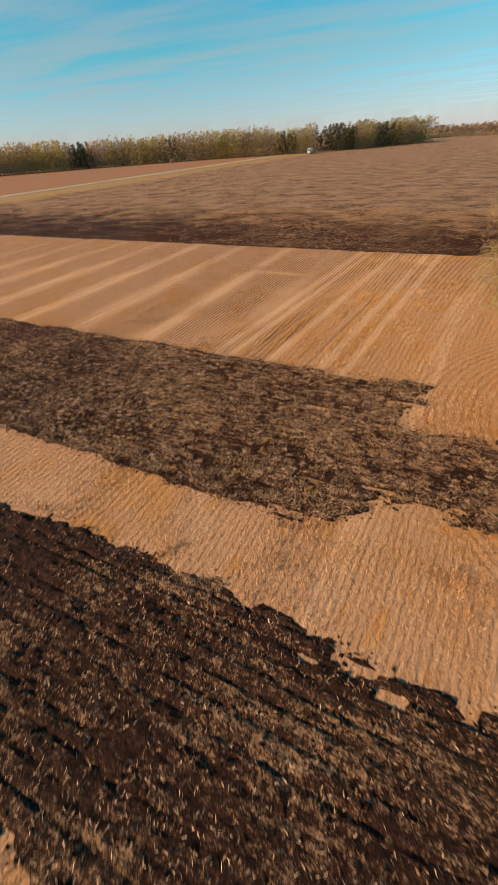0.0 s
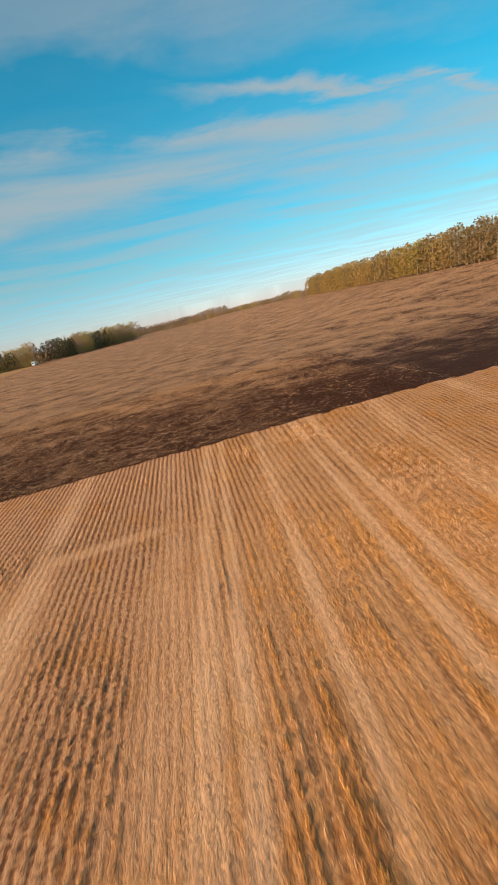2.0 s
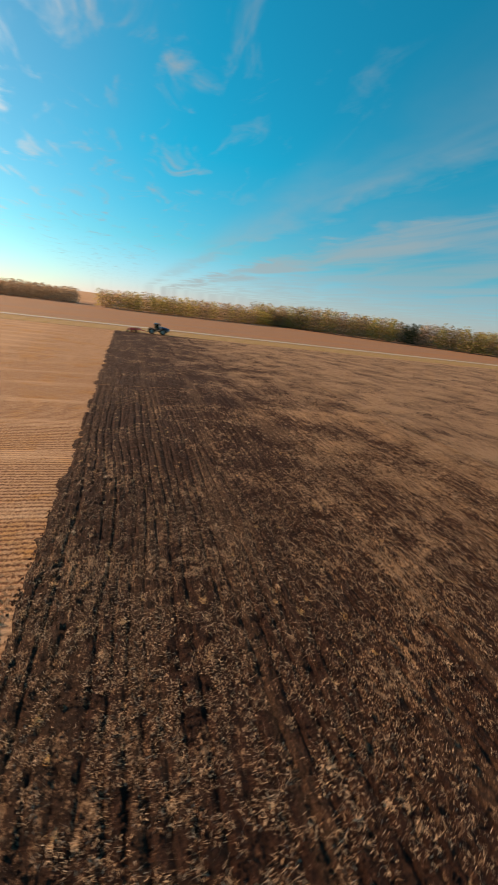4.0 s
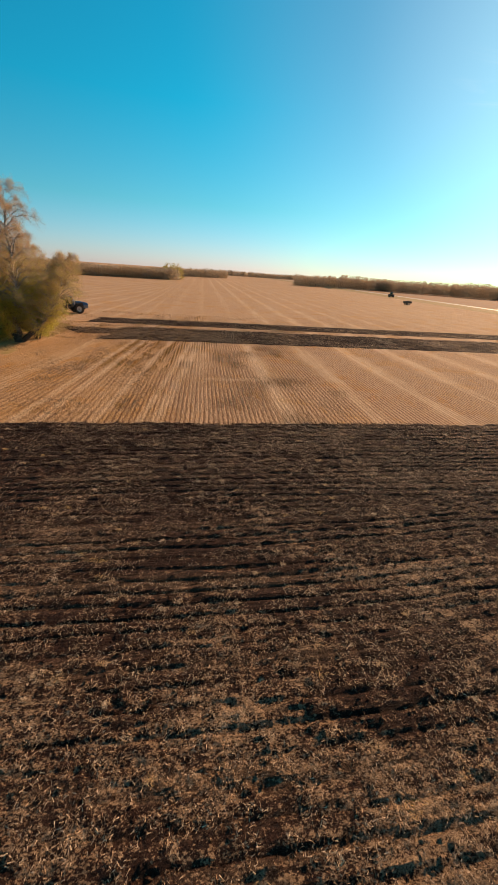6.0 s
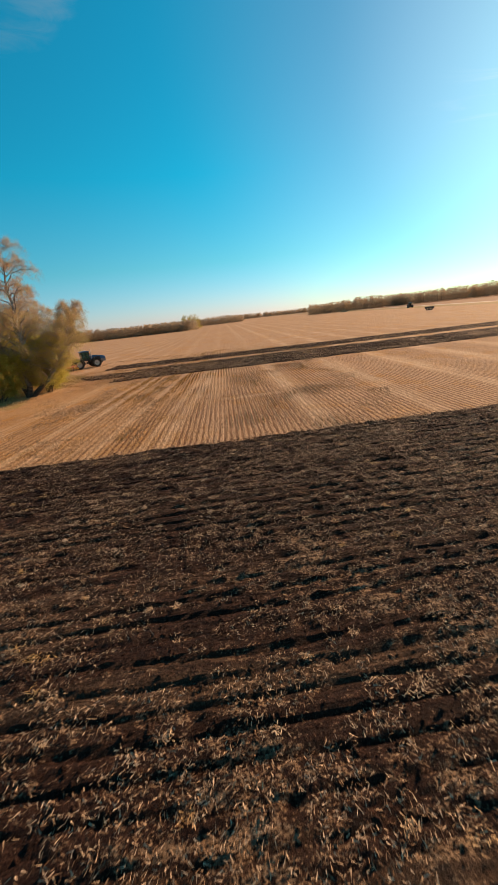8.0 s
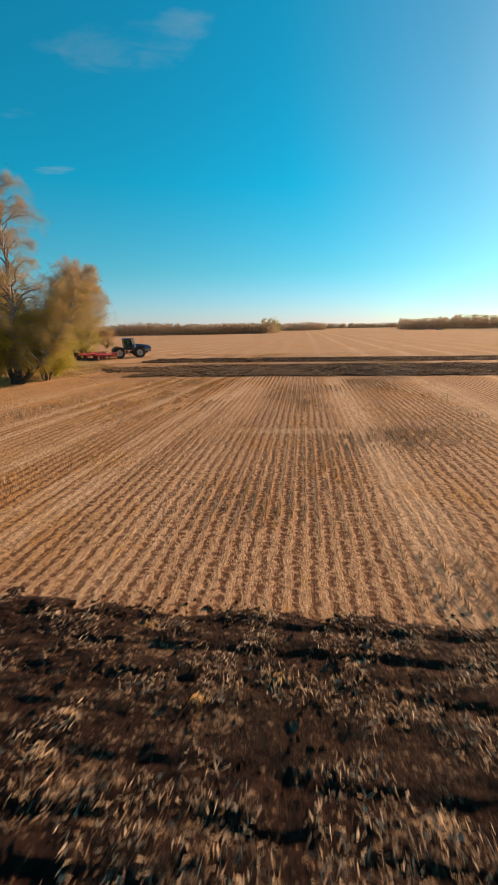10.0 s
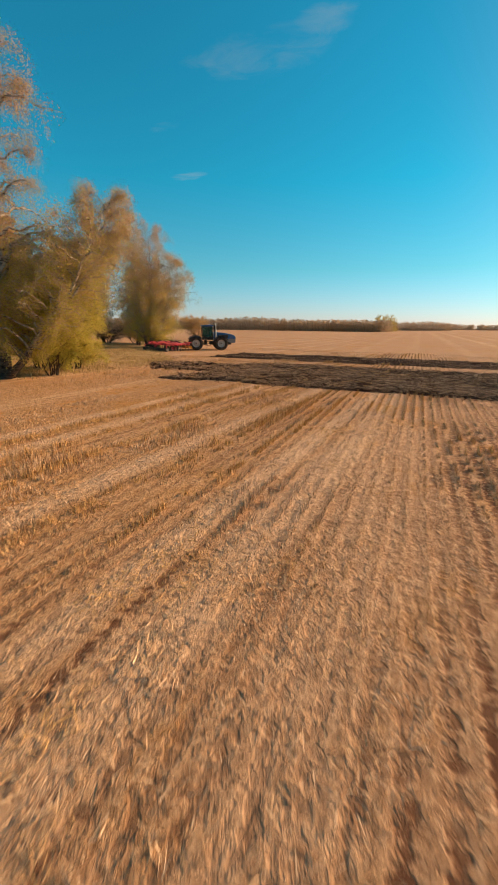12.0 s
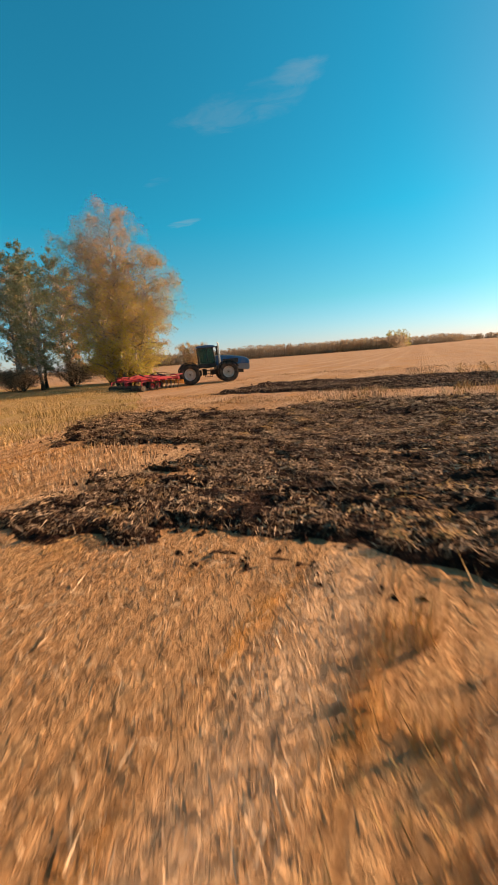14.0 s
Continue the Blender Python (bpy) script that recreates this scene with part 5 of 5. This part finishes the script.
def strands(where, length, width, rng, lift=0.05):
    """Straw lying about, slightly tilted."""
    n = len(where)
    a = rng.rand(n) * 2 * math.pi
    d = np.stack([np.cos(a), np.sin(a), rng.normal(size=n) * 0.25], 1) * (length * rng.uniform(0.4, 1.2, n) / 2)[:, None]
    s = np.stack([-np.sin(a), np.cos(a), rng.normal(size=n) * 0.5], 1) * (width * rng.uniform(0.6, 1.3, n))[:, None]
    c = where + np.stack([np.zeros(n), np.zeros(n), lift * rng.rand(n)], 1)
    tri = np.stack([c - d - s * 1.4, c - d + s * 1.4, c + d], 1)
    return tri.reshape(-1, 3), np.arange(3 * n).reshape(n, 3)


def bent_across(x, y):
    q = np.clip((-x - 6) / 18, 0, 1)
    return x - 0.03 * y - q * q * (3 - 2 * q) * 0.16 * (y - 30)


def windrow(x, y):
    """How much chopped straw lies at a place, 0 to 1."""
    across = x - 0.12 * y
    rows = sum(np.exp(-((across - c) / w) ** 2) for c, w in ((c, 0.6 * w) for c, w in WINDROWS)) + np.exp(-((x - 0.02 * y - 6.1) / 0.7) ** 2)
    band = np.exp(-((y - 12.6) / 0.55) ** 2) * (x > -1) * (x < 6.5)
    return np.clip(rows * np.clip((y - 4) / 14, 0.25, 1) * (0.35 + 0.9 * value_noise(x * 0.5, y * 0.25, 1.0, 3)) + band, 0, 1)


def gold_row(x, y):
    """1 in the rows of tall golden stubble, 0 elsewhere."""
    swath = x - 0.12 * y
    return np.clip(sum(np.exp(-((swath - c) / w) ** 2) for c, w in GOLD_ROWS), 0, 1) * np.clip((y - 12) / 6, 0, 1)


def thinned(x, x0, x1, rng):
    """Fewer and fewer pieces towards the ends of a patch."""
    return rng.rand(len(x)) < np.clip(np.minimum(x - x0, x1 - x) / 9.0, 0, 1)


def stubble_patch(x0, x1, y0, y1, count, tall, width, seed, label):
    rng = np.random.RandomState(seed)
    x, y = rng.uniform(x0, x1, count), rng.uniform(y0, y1, count)
    row = bent_across(x, y) / 0.37
    x = x - (row - np.round(row)) * 0.37 * np.clip((x + 7) / 5, 0.15, 0.8) + rng.normal(size=count) * 0.02
    # bare wheel marks and trampled patches
    keep = (soil_depth(x, y) < -0.1) & (value_noise(x, y, 0.28, 3) + 0.5 * value_noise(x, y, 3.5, 5) > 0.62) & (rng.rand(count) > 0.8 * windrow(x, y)) & thinned(x, x0, x1, rng)
    keep &= np.min([np.abs(x - 0.12 * y - c) / h for c, h in RUTS], axis=0) > 0.8
    w = np.stack([x[keep], y[keep], np.zeros(keep.sum())], 1)
    h = tall * (0.38 + 2.0 * value_noise(w[:, 0], w[:, 1] * 0.6, 2.2, 4) ** 3 + 0.8 * gold_row(w[:, 0], w[:, 1]))
    v, f = blades(w, h, width, 0.22, rng)
    return tagged(new("stubble", mesh_from("stubble", v, f, [STRAW])), label, "stubble", kind="stuff")


def straw_patch(x0, x1, y0, y1, count, length, width, seed, label, on_soil):
    rng = np.random.RandomState(seed)
    x, y = rng.uniform(x0, x1, count), rng.uniform(y0, y1, count)
    d = soil_depth(x, y)
    keep = (d > 0.1) if on_soil else (d < 0)
    keep &= (value_noise(x, y, 0.5, 2) + 0.5 * value_noise(x, y, 4.0, 1) + 0.6 * value_noise(x * 0.3, y * 2.0, 1.5, 5) > (0.90 if on_soil else 1.15 + 0.2 * (y < 11) - 0.75 * windrow(x, y) if seed == 54 else 1.75 - 1.2 * windrow(x, y))) & thinned(x, x0, x1, rng)
    keep &= rng.rand(count) < np.clip((y - y0) / 18.0 + (y0 > -30), 0, 1)
    x, y = x[keep], y[keep]
    z = np.maximum(soil_height(x, y), 0) + 0.02 if on_soil else np.full(len(x), 0.015)
    v, f = strands(np.stack([x, y, z], 1), length, width, rng, 0.06)
    return tagged(new("loose_straw", mesh_from("loose_straw", v, f, [DIRTY_STRAW if on_soil else STRAW])), label, "straw", kind="stuff")


SHORT = "short cut cereal stubble in drilled rows"
TORN = "straw torn up among the dark clods"
stubble_patch(-22, 16, 0.2, 34.4, 230000, 0.17, 0.009, 51, SHORT)
stubble_patch(-18, 8, 9.0, 34.4, 260000, 0.13, 0.0045, 64, "thin cut cereal stalks standing close together")
stubble_patch(-34, 24, 47.6, 52.2, 22000, 0.20, 0.011, 52, SHORT)
stubble_patch(-34, 18, 59.5, 72, 28000, 0.20, 0.012, 53, SHORT)
stubble_patch(-40, -6, 33.8, 48.5, 60000, 0.15, 0.010, 63, SHORT)
straw_patch(-40, -6, 33.8, 48.5, 60000, 0.17, 0.0042, 54, "pale chopped straw at the ends of the tilled strip", False)
straw_patch(-22, 18, 0, 34.4, 190000, 0.16, 0.0038, 54, "pale chopped straw lying between the stubble rows", False)
straw_patch(-20, 9, 2, 34.4, 220000, 0.20, 0.0038, 59, "pale windrows of chopped straw on the stubble", False)
straw_patch(-28, 22, 34, 48, 120000, 0.15, 0.005, 55, TORN, True)
straw_patch(-18, 20, -16, 0, 120000, 0.11, 0.0055, 56, TORN, True)
straw_patch(-26, 32, -42, -16, 340000, 0.12, 0.006, 57, TORN, True)
straw_patch(-30, 20, 51, 60, 16000, 0.16, 0.010, 58, TORN, True)
straw_patch(-14, 18, -9, 0, 30000, 0.13, 0.005, 62, TORN, True)
straw_patch(-25, 8, 34, 48, 120000, 0.17, 0.0048, 60, TORN, True)


def straw_clumps(x0, x1, y0, y1, count, seed):
    """Lumps of straw left on the tilled soil, each a small heap of stalks."""
    rng = np.random.RandomState(seed)
    x, y = rng.uniform(x0, x1, count), rng.uniform(y0, y1, count)
    keep = soil_depth(x, y) > 0.3
    x, y, size = x[keep], y[keep], rng.uniform(0.05, 0.17, keep.sum())
    x, y, size = np.repeat(x, 36), np.repeat(y, 36), np.repeat(size, 36)
    w = np.stack([x + rng.normal(size=len(x)) * size, y + rng.normal(size=len(x)) * size * 0.7, np.maximum(soil_height(x, y), 0) + 0.05 + 0.05 * rng.rand(len(x))], 1)
    v, f = strands(w, 0.12, 0.006, rng, 0.04)
    return tagged(new("straw_clumps", mesh_from("straw_clumps", v, f, [STRAW])), "pale clumps of straw scattered on the dark soil", "straw", kind="stuff")


straw_clumps(-22, 16, 34, 48, 1500, 81)
straw_clumps(-24, 32, -40, 0, 1100, 82)


def clod_patch(x0, x1, y0, y1, count, size, seed):
    """Loose clods of earth: squashed, uneven eight-sided lumps."""
    rng = np.random.RandomState(seed)
    x, y = rng.uniform(x0, x1, count), rng.uniform(y0, y1, count)
    keep = (soil_depth(x, y) > -0.9 * rng.rand(count) ** 3) & thinned(x, x0, x1, rng) & (value_noise(x * 0.5, y, 0.5, 3) > 0.32)
    x, y = x[keep], y[keep]
    n = len(x)
    r = size * rng.uniform(0.35, 1.0, n) ** 1.5 * 1.6
    base = np.array([(1, 0, 0), (-1, 0, 0), (0, 1, 0), (0, -1, 0), (0, 0, 1), (0, 0, -1)], float)
    v = base[None] * rng.uniform(0.55, 1.35, (n, 6, 1)) * [1.25, 0.9, 0.75] + rng.normal(size=(n, 6, 3)) * 0.12
    a = rng.rand(n) * 2 * math.pi
    c, q = np.cos(a)[:, None], np.sin(a)[:, None]
    v = np.stack([v[:, :, 0] * c - v[:, :, 1] * q, v[:, :, 0] * q + v[:, :, 1] * c, v[:, :, 2]], -1) * r[:, None, None]
    z = np.where(soil_depth(x, y) > 0, np.maximum(soil_height(x, y), 0.012), 0.0) + 0.12 * r
    v += np.stack([x, y, z], -1)[:, None]
    tri = np.array([(0, 2, 4), (2, 1, 4), (1, 3, 4), (3, 0, 4)])          # the foot is sunk in the soil
    f = (tri[None] + 6 * np.arange(n)[:, None, None]).reshape(-1, 3)
    ob = new("soil_clods", mesh_from("soil_clods", v.reshape(-1, 3), f, [SOIL]))
    return tagged(ob, "loose dark clods of turned earth", "soil", kind="stuff")


clod_patch(-26, 20, 34, 48, 36000, 0.048, 71)
clod_patch(-18, 20, -12, 0.2, 20000, 0.042, 72)
clod_patch(-24, 30, -33, -12, 26000, 0.045, 73)
clod_patch(-28, 24, 51, 60, 6000, 0.06, 74)


def torn_stalks(x0, x1, y0, y1, count, seed):
    """Stalks dragged up by the tines, standing askew in the tilled soil."""
    rng = np.random.RandomState(seed)
    x, y = rng.uniform(x0, x1, count), rng.uniform(y0, y1, count)
    keep = (soil_depth(x, y) > 0.0) & thinned(x, x0, x1, rng) & (value_noise(x * 0.6, y, 0.6, 1) > 0.42)
    x, y = x[keep], y[keep]
    v, f = blades(np.stack([x, y, np.maximum(soil_height(x, y), 0)], 1), np.full(len(x), 0.13), 0.005, 0.75, rng)
    return tagged(new("torn_stalks", mesh_from("torn_stalks", v, f, [DIRTY_STRAW])), "torn straw stalks sticking out of the dark soil", "straw", kind="stuff")


torn_stalks(-16, 20, -16, 0.2, 24000, 76)
torn_stalks(-25, 14, 34, 48, 80000, 77)


def tall_grass(count, seed):
    rng = np.random.RandomState(seed)
    x, y = rng.uniform(-48, -19, count), rng.uniform(22, 70, count)
    edge = grove_edge(y)
    keep = (x < edge + rng.normal(size=count) * 0.7) & (y > 21 + 0.25 * (x + 30)) & (value_noise(x, y, 1.7, 2) > 0.3)
    w = np.stack([x[keep], y[keep], np.full(keep.sum(), 0.03)], 1)
    v, f = blades(w, 0.34 * (0.35 + 1.1 * value_noise(w[:, 0], w[:, 1], 2.2, 4)), 0.012, 0.35, rng)
    return tagged(new("tall_grass", mesh_from("tall_grass", v, f, [BLADES])), "tall dry grass along the foot of the grove", "grass", kind="stuff")


tall_grass(95000, 61)
